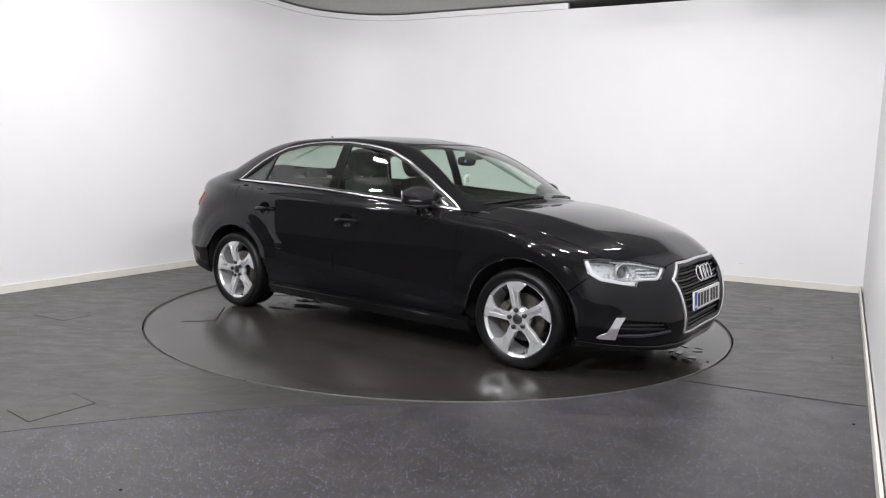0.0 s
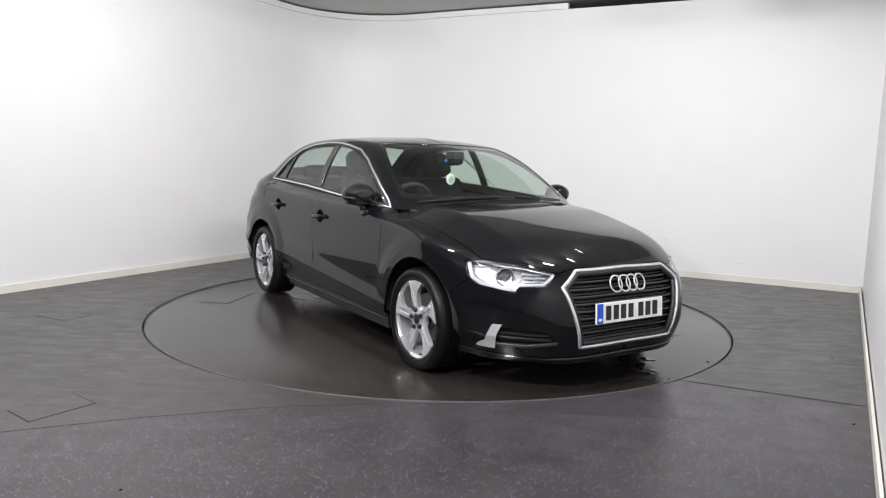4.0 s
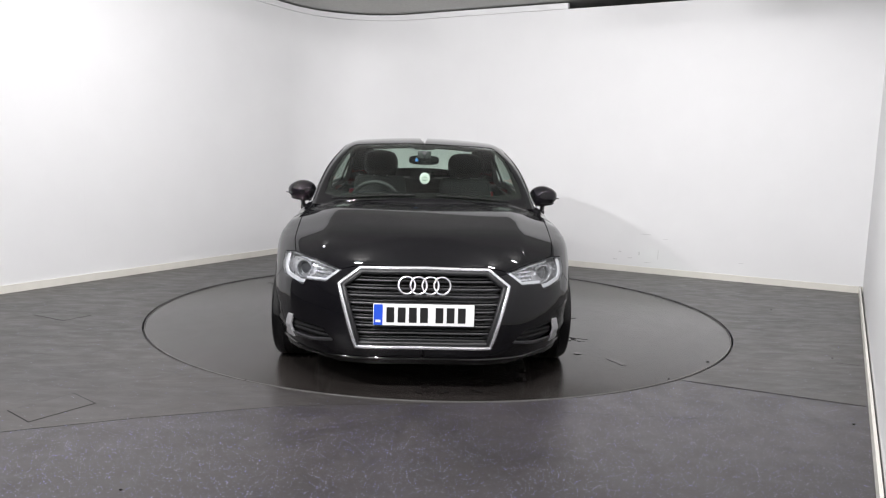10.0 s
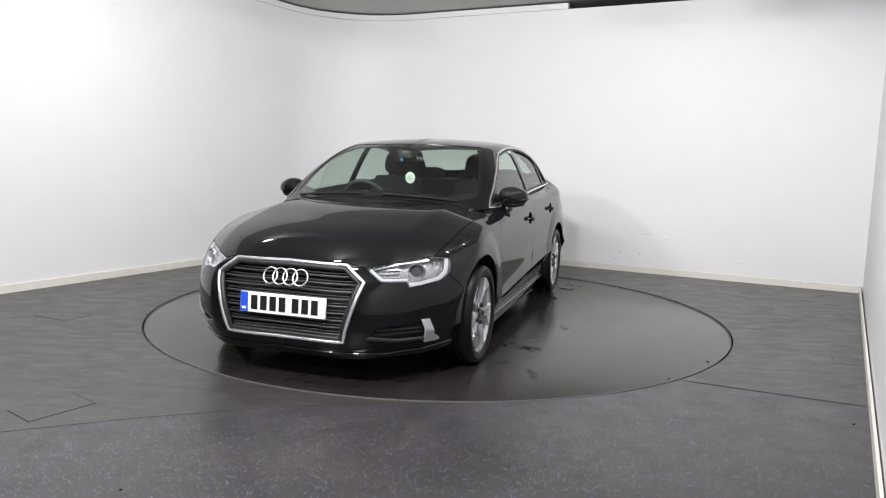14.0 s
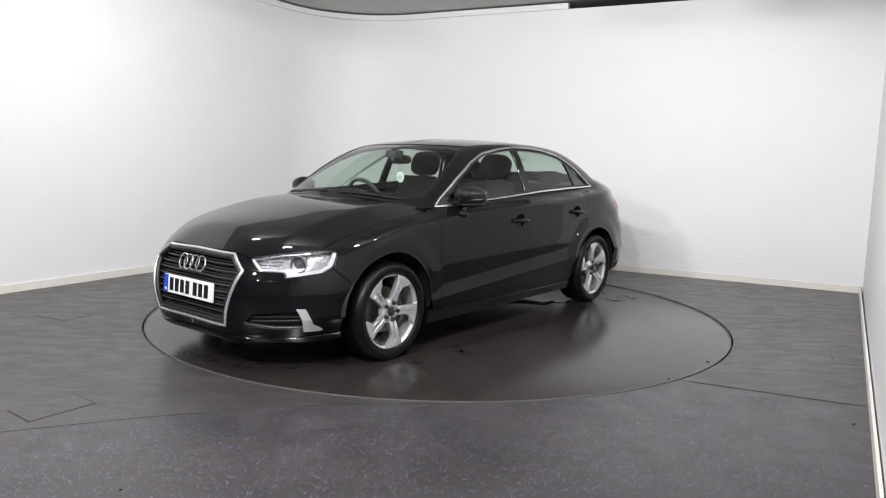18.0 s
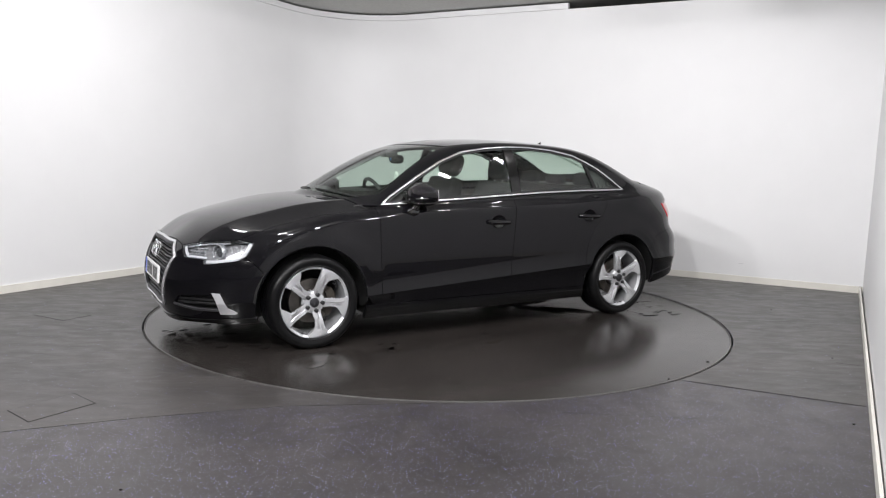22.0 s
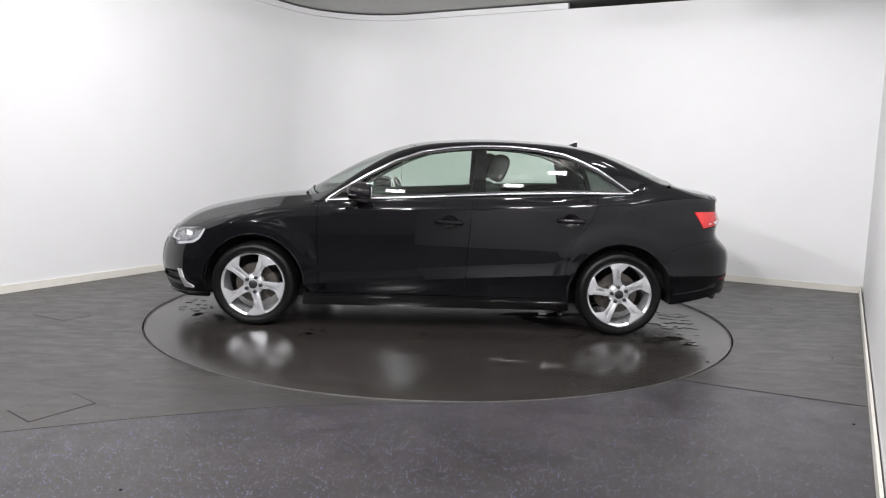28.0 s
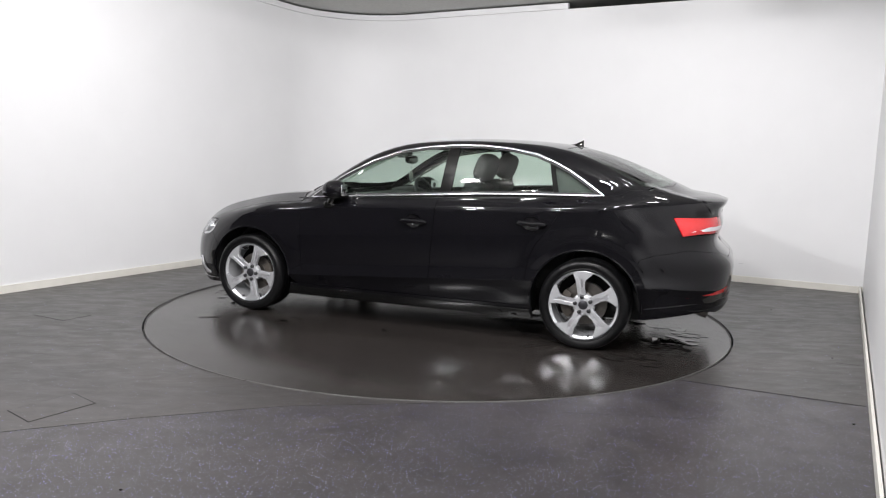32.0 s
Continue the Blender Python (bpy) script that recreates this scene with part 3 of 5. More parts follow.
def welded(s):
    """The same panel with its loose strips joined at their shared points."""
    keys, index = np.unique(np.round(s[0], 5), axis=0, return_inverse=True)
    index = np.asarray(index).ravel()
    norms = np.zeros_like(keys)
    used = np.zeros(len(keys), bool)
    for f in s[1]:
        for i in f:
            norms[index[i]] += s[2][i]
            used[index[i]] = True
    place = np.cumsum(used) - 1
    norms[~used] = (0, 0, 1)
    norms /= np.maximum(np.linalg.norm(norms, axis=1), 1e-9)[:, None]
    return keys[used], [[int(place[index[i]]) for i in f] for f in s[1]], norms[used]


def pair(name, s, mat, label="", parents=None):
    """A panel on the left and its mirror image on the right."""
    made = []
    for k, t in enumerate((s, mirrored(s))):
        ob = part(name, mesh_of(name, *t, [mat]), None, parents[k] if parents else CAR, label)
        made.append(ob)
    return made


def whole(name, s, mat, label="", parent=None):
    """A panel that crosses the middle: a half and its mirror image in one mesh."""
    return part(name, mesh_of(name, *joined(s, mirrored(s)), [mat]), None, parent or CAR, label)


def single(name, s, mat, label="", parent=None):
    return part(name, mesh_of(name, *s, [mat]), None, parent or CAR, label)


# Lines on the skin that panels share
LAMP = [(0.435, 0.650), (0.52, 0.584), (0.636, 0.579), (0.652, 0.549)]       # headlamp, y and z from its inner tip along the foot
LAMP_REAR = S((1.795, 0.570), (1.722, 0.615), (1.682, 0.694))
LAMP_TOP = np.concatenate([S((1.682, 0.694), (1.76, 0.702)), F((0.70, 0.700), (0.58, 0.686), (0.435, 0.650))])
lamp_top_xy = around(LAMP_TOP)[:, :2]
HOOD_REAR = curve([(0.90, 0.765), (1.1, 0.768), (1.35, 0.762), (1.55, 0.752), (1.66, 0.742), tuple(lamp_top_xy[3])], 30)
HOOD_NOSE = curve([tuple(lamp_top_xy[-1]), (2.055, 0.33), (2.072, 0.18), (2.078, 0.0)], 16)
HOOD_SIDE = np.concatenate([HOOD_REAR, lamp_top_xy[4:]])
COWL = curve([(0.90, 0.765), (0.99, 0.55), (1.045, 0.3), (1.06, 0.0)], 16)
GRILLE = [(0.0, 0.668), (0.336, 0.662), (0.443, 0.581), (0.350, 0.262), (0.0, 0.262)]
DOOR_A = [(0.862, 0.905), (0.860, 0.74), (0.854, 0.55), (0.846, 0.40), (0.842, 0.255)]
DOOR_B = [(-0.250, 0.962), (-0.237, 0.77), (-0.222, 0.585), (-0.212, 0.41), (-0.206, 0.255)]
DOOR_C = [(-1.150, 1.002), (-1.128, 0.896), (-1.075, 0.794), (-0.985, 0.690), (-0.945, 0.60), (-0.925, 0.5), (-0.920, 0.40), (-0.925, 0.255)]
DLO = [(0.812, 0.919), (0.738, 0.974), (0.528, 1.104), (0.323, 1.212), (0.119, 1.286), (-0.089, 1.319), (-0.297, 1.336), (-0.506, 1.337),
       (-0.713, 1.322), (-0.918, 1.286), (-1.039, 1.238), (-1.16, 1.180), (-1.28, 1.103), (-1.398, 1.022)]
DLO_FOOT = [(-1.398, 1.022), (-0.908, 1.014), (-0.503, 0.999), (-0.285, 0.986), (0.103, 0.962), (0.468, 0.941), (0.812, 0.919)]
SCREEN_EDGE = [(1.055, 0.0), (1.03, 0.3), (0.95, 0.52), (0.80, 0.685), (0.66, 0.672), (0.4, 0.60), (0.17, 0.525), (0.20, 0.42), (0.255, 0.2), (0.265, 0.0)]
REAR_EDGE = [(-1.12, 0.0), (-1.11, 0.25), (-1.085, 0.46), (-1.12, 0.53), (-1.45, 0.60), (-1.66, 0.635), (-1.72, 0.58), (-1.78, 0.3), (-1.795, 0.0)]
LID_SIDE = [(-1.70, 0.66), (-1.82, 0.645), (-1.93, 0.61), (-2.0, 0.56)]
HANDLES = ((-0.085, 0.792), (-0.950, 0.822))


def bowl_line(k):
    """The rim of the finger recess behind a door handle."""
    a = np.linspace(0, 2 * math.pi, 36, endpoint=False)
    return on_side(np.stack([HANDLES[k][0] + 0.062 * np.cos(a), HANDLES[k][1] + 0.047 * np.sin(a)], 1))


def hood_outline():
    half = np.concatenate([HOOD_NOSE[::-1], HOOD_SIDE[::-1][1:], COWL[1:]])
    return np.concatenate([half, (half * (1, -1))[::-1][1:-1]])


def body_panels():
    hood = single("bonnet", sheet(over, hood_outline(), size=0.035), PAINT, "long black bonnet with sharp creases")
    lamp_foot = F(*LAMP)
    lamp_rear, lamp_top = LAMP_REAR, LAMP_TOP
    lamp = np.concatenate([lamp_foot, lamp_rear, lamp_top])
    bumper = np.concatenate([F((0.0, 0.175), (0.45, 0.175)), S((1.85, 0.18), (1.66, 0.195)), arc(AXLE_F, -16, 30), S((1.65, 0.52), (1.735, 0.600)),
                             lamp_rear[3:0:-1], lamp_foot[::-1], T(*HOOD_NOSE[1:])])
    grille = F(*GRILLE)
    lower = [(0.735, 0.365), (0.53, 0.345), (0.47, 0.285), (0.60, 0.262), (0.735, 0.262)]
    intake = F(*(lower + lower[:1]))
    # the outline runs down the middle, so the grille is cut as a bay of it
    mid = np.concatenate([bumper, T((2.076, 0.004))[:1], F((0.004, 0.668))[:1], grille[1:-1], F((0.004, 0.262))[:1]])
    whole("front_bumper", sheet(around, mid, [intake], gap=0.002, edge_at=0.02), PAINT, "glossy black front bumper")
    fender = np.concatenate([S(*DOOR_A[::-1]), T(*HOOD_REAR[1:]), lamp_top[2::-1], lamp_rear[-2:3:-1], S((1.735, 0.600), (1.65, 0.52)), arc(AXLE_F, 30, 180 - 2), S((0.90, 0.255))])
    pair("front_wing", sheet(around, fender), PAINT)
    top_f = [(x, float(belt(x)) - 0.004) for x in np.linspace(-0.25, 0.80, 12)]
    door_f = np.concatenate([S(*DOOR_A[::-1]), S(*top_f[::-1]), S(*DOOR_B)])
    doors_f = pair("front_door", sheet(around, door_f, [bowl_line(0)]), PAINT)
    top_r = [(x, float(belt(x)) - 0.004) for x in np.linspace(-1.15, -0.25, 10)]
    door_r = np.concatenate([S(*DOOR_B[::-1]), S(*top_r[::-1]), S(*DOOR_C)])
    doors_r = pair("rear_door", sheet(around, door_r, [bowl_line(1)]), PAINT)
    sill = np.concatenate([S((0.955, 0.252), (-0.955, 0.252)), S((-0.972, 0.165), (0.972, 0.165))])
    pair("sill", sheet(around, sill, size=0.04), PAINT)
    blade = np.concatenate([S((0.952, 0.229), (-0.95, 0.229)), S((-0.962, 0.168), (0.966, 0.168))])
    pair("sill_blade", sheet(around, blade, size=0.04, gap=0.0, depth=0.016, lift=0.013), GLOSS_BLACK, "gloss black blade along the sill")
    shoulder = S((-1.15, float(belt(-1.15)) - 0.004), (-1.40, 1.014), (-1.5, 1.03))
    quarter = np.concatenate([S(*DOOR_C[::-1]), shoulder, T((-1.56, 0.715), (-1.66, 0.68), *LID_SIDE), R((0.56, 0.90), (0.70, 0.905)),
                              S((-1.845, 0.904), (-1.88, 0.845), (-1.912, 0.785)), R((0.66, 0.795), (0.545, 0.795), (0.53, 0.70), (0.53, 0.672), (0.70, 0.69)), S((-1.945, 0.70), (-1.75, 0.66), (-1.665, 0.63), (-1.63, 0.53)), arc(AXLE_R, 144, -8)])
    pair("rear_wing", sheet(around, quarter, gap=0.0009), PAINT)
    rear_b = np.concatenate([S((-1.63, 0.53), (-1.665, 0.63), (-1.75, 0.66), (-1.945, 0.70)), R((0.70, 0.69), (0.53, 0.672), (0.42, 0.64), (0.0, 0.64)), R((0.0, 0.285), (0.45, 0.285)), S((-2.0, 0.295), (-1.85, 0.265), (-1.70, 0.233)), arc(AXLE_R, 190, 144)])
    whole("rear_bumper", sheet(around, rear_b, gap=0.0009, edge_at=0.02), PAINT, "glossy black rear bumper")
    lid = np.concatenate([R((0.0, 0.64), (0.42, 0.64), (0.53, 0.672), (0.53, 0.70), (0.545, 0.795), (0.42, 0.80), (0.42, 0.905), (0.56, 0.905)), T(*LID_SIDE[::-1], (-1.70, 0.60), (-1.80, 0.3), (-1.81, 0.0))])
    whole("boot_lid", sheet(around, lid, edge_at=0.02), PAINT)
    # lamps
    lamps_l = pair("headlamp", sheet(around, lamp, gap=0.003, depth=0.0, size=0.02), LENS, "clear headlamp with a bright chrome inside")
    tail_l = np.concatenate([S((-1.845, 0.904), (-1.88, 0.845), (-1.912, 0.785)), R((0.68, 0.80), (0.42, 0.80), (0.42, 0.905), (0.70, 0.905))])
    tails = pair("tail_lamp", sheet(around, tail_l, gap=0.003, size=0.02, lift=0.005), RED_LENS, "red tail lamp with a white band")
    return doors_f, doors_r, lamps_l, tails, lamp


RED_LENS = shaded("red_lamp_lens", (0.55, 0.012, 0.015), 0.12, coat=1.0, grain=0.1, size=80)


def cabin_panels():
    dlo = np.concatenate([CS(*DLO), CS(*DLO_FOOT)[1:-1]])
    screen = CT(*SCREEN_EDGE)
    rear = CT(*REAR_EDGE)
    # painted sides and roof in one sheet, the openings cut out of it
    foot_l = CS((0.95, 0.91), (0.812, 0.912), (0.468, 0.934), (0.103, 0.955), (-0.285, 0.978), (-0.503, 0.99), (-0.908, 1.006), (-1.398, 1.014), (-1.5, 1.03))
    rim = np.concatenate([CT((1.075, 0.004), (1.06, 0.2), (0.98, 0.52), (0.93, 0.68)), foot_l, CT((-1.56, 0.715), (-1.66, 0.68), (-1.70, 0.60), (-1.80, 0.3), (-1.81, 0.004))])
    mid = np.concatenate([rim, CT((-1.795, 0.004))[:1], rear[::-1][1:-1], CT((-1.12, 0.004))[:1], CT((0.265, 0.004))[:1], screen[::-1][1:-1], CT((1.055, 0.004))[:1]])
    whole("roof", sheet(cab, mid, [dlo], gap=0.0, depth=0.012, size=0.03, edge_at=0.02), PAINT, "black painted roof and pillars")
    whole("windscreen", sheet(cab, np.concatenate([screen, ]), size=0.05, gap=0.0, depth=0.0, lift=-0.003, edge_at=0.02), SCREEN, "clear laminated windscreen")
    inner = CT((0.985, 0.0), (0.96, 0.3), (0.885, 0.50), (0.77, 0.642), (0.65, 0.640), (0.4, 0.572), (0.24, 0.508), (0.265, 0.42), (0.315, 0.2), (0.325, 0.085), (0.405, 0.07), (0.41, 0.0))
    whole("screen_border", sheet(cab, np.concatenate([screen, inner[::-1]]), size=0.04, gap=0.0, depth=0.0, lift=-0.006, edge_at=0.02), GLOSS_BLACK, "black printed border of the windscreen")
    inner = CT((-1.165, 0.0), (-1.155, 0.25), (-1.135, 0.42), (-1.17, 0.465), (-1.45, 0.525), (-1.60, 0.555), (-1.66, 0.51), (-1.73, 0.3), (-1.75, 0.0))
    whole("rear_screen_border", sheet(cab, np.concatenate([rear, inner[::-1]]), size=0.04, gap=0.0, depth=0.0, lift=-0.006, edge_at=0.02), GLOSS_BLACK, "black printed border of the rear window")
    whole("rear_window", sheet(cab, rear, size=0.05, gap=0.0, depth=0.0, lift=-0.003), WINDOW, "tinted heated rear window")
    return dlo


DOORS_F, DOORS_R, LAMPS, TAILS, LAMP_LINE = body_panels()
cabin_panels()
# ---- wheels ----
def wheel_at(x, side, spin):
    """A wheel with its tyre, spokes and bolts; side is 1 on the left."""
    hub = 0.878 if x > 0 else 0.866
    rim = bmesh.new()
    lathe(rim, [(0.232, 0.0), (0.233, -0.006), (0.226, -0.014), (0.216, -0.020), (0.212, -0.060), (0.205, -0.10), (0.206, -0.17), (0.228, -0.185), (0.2285, -0.18)], 72)
    w = part("wheel", rim, ALLOY, CAR, "silver five-spoke alloy wheel", angle=50)
    tyre = bmesh.new()
    prof = [(0.2305, -0.002), (0.2385, 0.004), (0.2410, 0.0085), (0.2445, 0.0065), (0.262, 0.0135), (0.276, 0.0135), (0.2885, 0.006), (0.2965, -0.006), (0.3005, -0.020)]
    for k in range(4):
        y = -0.035 - 0.040 * k
        prof += [(0.3020, y + 0.012), (0.3020, y - 0.018), (0.2955, y - 0.019), (0.2955, y - 0.027)]
    prof += [(0.3005, -0.196), (0.294, -0.21), (0.276, -0.226), (0.255, -0.222), (0.2305, -0.19)]
    lathe(tyre, prof, 96)
    part("tyre", tyre, RUBBER, w, "black road tyre", angle=35)
    flat_y = Matrix(((1, 0, 0, 0), (0, 0, 1, 0), (0, -1, 0, 0), (0, 0, 0, 1)))     # x, y, z of a drawing to x, outwards, -up

    def wedge(outline, y0, thick, bevel, lean):
        bm = bmesh.new()
        prism(bm, outline, Matrix.Identity(4), thick, bevel)
        for v in bm.verts:
            r = v.co.y
            v.co.z += y0 + lean * (r - 0.06)
        return bm

    # asymmetric blades: straight on one flank, flaring out along the rim on the other
    blade = [(-0.030, 0.030), (-0.027, 0.071), (-0.027, 0.120), (-0.0275, 0.170), (-0.030, 0.204), (-0.042, 0.222), (0.0, 0.2265), (0.040, 0.2235), (0.080, 0.212), (0.101, 0.203), (0.084, 0.1915), (0.050, 0.176), (0.034, 0.164), (0.0265, 0.148), (0.0245, 0.110), (0.024, 0.066), (0.030, 0.030)]
    ridge = [(-0.025, 0.072), (-0.0255, 0.150), (-0.024, 0.186), (-0.006, 0.192), (-0.001, 0.150), (-0.002, 0.072)]
    slot = [(0.003, 0.112), (0.004, 0.168), (0.009, 0.182), (0.019, 0.176), (0.0205, 0.160), (0.0195, 0.112)]
    flank = [(0.0205, 0.120), (0.0215, 0.155), (0.030, 0.171), (0.030, 0.164), (0.0262, 0.150), (0.0242, 0.120)]
    turns = [flat_y.to_3x3().to_4x4() @ Matrix.Rotation(radians(72 * k), 4, "Z") for k in range(5)]

    def once(name, bm, mat, label=""):
        me = finish(bm, name, mat, True, 30)
        for m in turns:
            ob = part(name, me, mat, w, label)
            ob.matrix_basis = m
    once("spoke", wedge(blade, -0.040, 0.026, 0.005, 0.10), ALLOY)
    once("spoke_rib", wedge(ridge, -0.016, 0.007, 0.003, 0.10), ALLOY)
    once("spoke_flank", wedge(flank, -0.0155, 0.005, 0.0012, 0.10), ALLOY)
    # a thin plate, not a recess: the slot's shade is put into its grey
    once("spoke_slot", wedge(slot, -0.0160, 0.0025, 0.0008, 0.10), SLOT_SHADE)
    bolt = bmesh.new()
    lathe(bolt, [(0.0001, 0.004), (0.0085, 0.004), (0.0128, 0.001), (0.0142, -0.008), (0.0148, -0.02)], 12, Matrix.Translation((0.0, 0.0, -0.054)))
    me = finish(bolt, "bolt", MATT_BLACK, True, 40)
    for k in range(5):
        ob = part("bolt", me, None, w)
        ob.matrix_basis = Matrix.Rotation(radians(72 * k), 4, "Y")
    boss = bmesh.new()
    lathe(boss, [(0.0001, -0.012), (0.045, -0.012), (0.066, -0.016), (0.075, -0.026), (0.076, -0.05)], 40)
    part("hub", boss, ALLOY, w)
    cap = bmesh.new()
    lathe(cap, [(0.0001, -0.004), (0.026, -0.005), (0.031, -0.008), (0.032, -0.014)], 32)
    c = part("centre_cap", cap, DARK_METAL, w, "dark grey centre cap")
    valve = bmesh.new()
    lathe(valve, [(0.0001, 0.004), (0.005, 0.002), (0.006, -0.02)], 10, Matrix.Translation((0.120, -0.012, -0.172)))
    part("valve", valve, MATT_BLACK, w)
    w.matrix_basis = pose(x, side * hub, HUB, 0, 0, 0 if side > 0 else 180) @ Matrix.Rotation(radians(spin), 4, "Y")
    disc = bmesh.new()
    lathe(disc, [(0.05, -0.07), (0.075, -0.07), (0.078, -0.085), (0.144, -0.086), (0.145, -0.108), (0.078, -0.11)], 48)
    d = part("brake_disc", disc, STEEL, CAR, "worn steel brake disc")
    d.matrix_basis = pose(x, side * hub, HUB, 0, 0, 0 if side > 0 else 180)
    cal = bmesh.new()
    rows = []
    for k in range(11):
        a, cut = radians(-38 + 76 * k / 10), 0.012 * (abs(k - 5) / 5) ** 3
        rows.append([cal.verts.new((r * math.sin(a), y, r * math.cos(a))) for r, y in ((0.105, -0.13), (0.105, -0.062), (0.112, -0.058 - cut), (0.150 - cut, -0.058 - cut), (0.166 - cut, -0.07), (0.166 - cut, -0.13))])
    for a, b in zip(rows, rows[1:]):
        for j in range(6):
            cal.faces.new((a[j], a[(j + 1) % 6], b[(j + 1) % 6], b[j]))
    cal.faces.new(rows[0]), cal.faces.new(rows[-1][::-1])
    cc = part("brake_caliper", cal, CABLE_IRON, CAR, "brown cast brake caliper")
    cc.matrix_basis = pose(x, side * hub, HUB, 0, 0, 0 if side > 0 else 180) @ Matrix.Rotation(radians(-95 if x * side > 0 else 95), 4, "Y")


# darker copy of the alloy that stands in for shade in the slots
SLOT_SHADE = shaded("shaded_alloy_slot", (0.30, 0.30, 0.31), 0.35, 0.5, grain=0.1, size=80)
DARK_METAL = shaded("dark_grey_metal", (0.05, 0.05, 0.055), 0.35, 0.7, grain=0.1, size=80)
for ax, sd, sp in ((AXLE_F, 1, 14), (AXLE_F, -1, 47), (AXLE_R, 1, 46), (AXLE_R, -1, 50)):
    wheel_at(ax, sd, sp)


# ---- wheel housings, floor pan ----
def housings():
    for ax in (AXLE_F, AXLE_R):
        for sd in (1, -1):
            bm = bmesh.new()
            rows = []
            for k in range(25):
                a = radians(-13 + 204 * k / 24)
                c, s = 0.376 * math.cos(a), 0.376 * math.sin(a)
                rows.append([bm.verts.new((ax + c * f, sd * y, HUB + s * f)) for y, f in ((0.862 - 0.09 * (s < -0.02), 1.0), (0.84 - 0.08 * (s < -0.02), 1.02), (0.60, 1.02), (0.58, 0.9), (0.575, 0.1))])
            for a, b in zip(rows, rows[1:]):
                for j in range(4):
                    bm.faces.new((a[j], a[j + 1], b[j + 1], b[j]))
            part("wheel_housing", bm, DARK, CAR, "black wheel arch liner")
            lip = bmesh.new()
            a = np.radians(np.linspace(-15 if ax > 0 else -7.5, 178 if ax > 0 else 189, 60))
            p = from_side(shell, np.stack([ax + 0.368 * np.cos(a), HUB + 0.368 * np.sin(a)], 1))
            p[:, 1] -= 0.004
            p = p * (1, sd, 1)
            tube(lip, p, 0.007, 8, ups=[(0, 1, 0)] * len(p))
            part("arch_lip", lip, PAINT, CAR)
    bm = bmesh.new()
    box(bm, -1.66, 1.98, -0.56, 0.56, 0.165, 0.30, 0.03)
    box(bm, -2.0, -1.6, -0.56, 0.56, 0.25, 0.34, 0.03)
    box(bm, -0.93, 0.93, -0.80, 0.80, 0.170, 0.30, 0.02)
    part("floor_pan", bm, DARK, CAR, "black underbody")
    bm = bmesh.new()
    for x, y, l in ((0.2, 0.25, 1.5), (-1.0, 0.3, 1.2)):
        tube(bm, [(x + l / 2, y, 0.15), (x, y * 0.9, 0.145), (x - l / 2, y, 0.15)], 0.03, 10)
    part("exhaust_pipe", bm, STEEL, CAR)
    for y in (0.50, 0.59):
        bm = bmesh.new()
        lathe(bm, [(0.026, -0.10), (0.030, -0.10), (0.030, 0.05), (0.027, 0.05), (0.026, -0.04)], 24, pose(-2.04, y, 0.285, 0, 0, 90) @ pose(0, 0, 0, -18))
        part("tailpipe", bm, STEEL, CAR, "bright round tailpipe")
    bm = bmesh.new()
    box(bm, 1.0, 1.93, -0.56, 0.56, 0.30, 0.60, 0.05)
    part("engine_tray", bm, DARK, CAR, "dark structure behind the bumper")
    bm = bmesh.new()
    box(bm, -1.98, -1.3, -0.56, 0.56, 0.30, 0.80, 0.05)
    part("boot_tub", bm, DARK, CAR, "dark structure inside the boot")


housings()


# ---- side windows, pillars and bright trim ----


def dlo_low(x):
    return np.interp(x, [p[0] for p in DLO_FOOT], [p[1] for p in DLO_FOOT])


def dlo_top(x):
    return np.interp(x, [p[0] for p in DLO[::-1]], [p[1] for p in DLO[::-1]])


def window_part(top_f, foot_f, top_r, foot_r):
    """The piece of the side opening between two slanting lines, given by their x at top and foot."""
    up = [(x, float(dlo_top(x))) for x in np.linspace(top_f, top_r, 16)]
    low = [(x, float(dlo_low(x))) for x in np.linspace(foot_r, foot_f, 12)]
    return CS(*(up + low + up[:1]))[:-1]


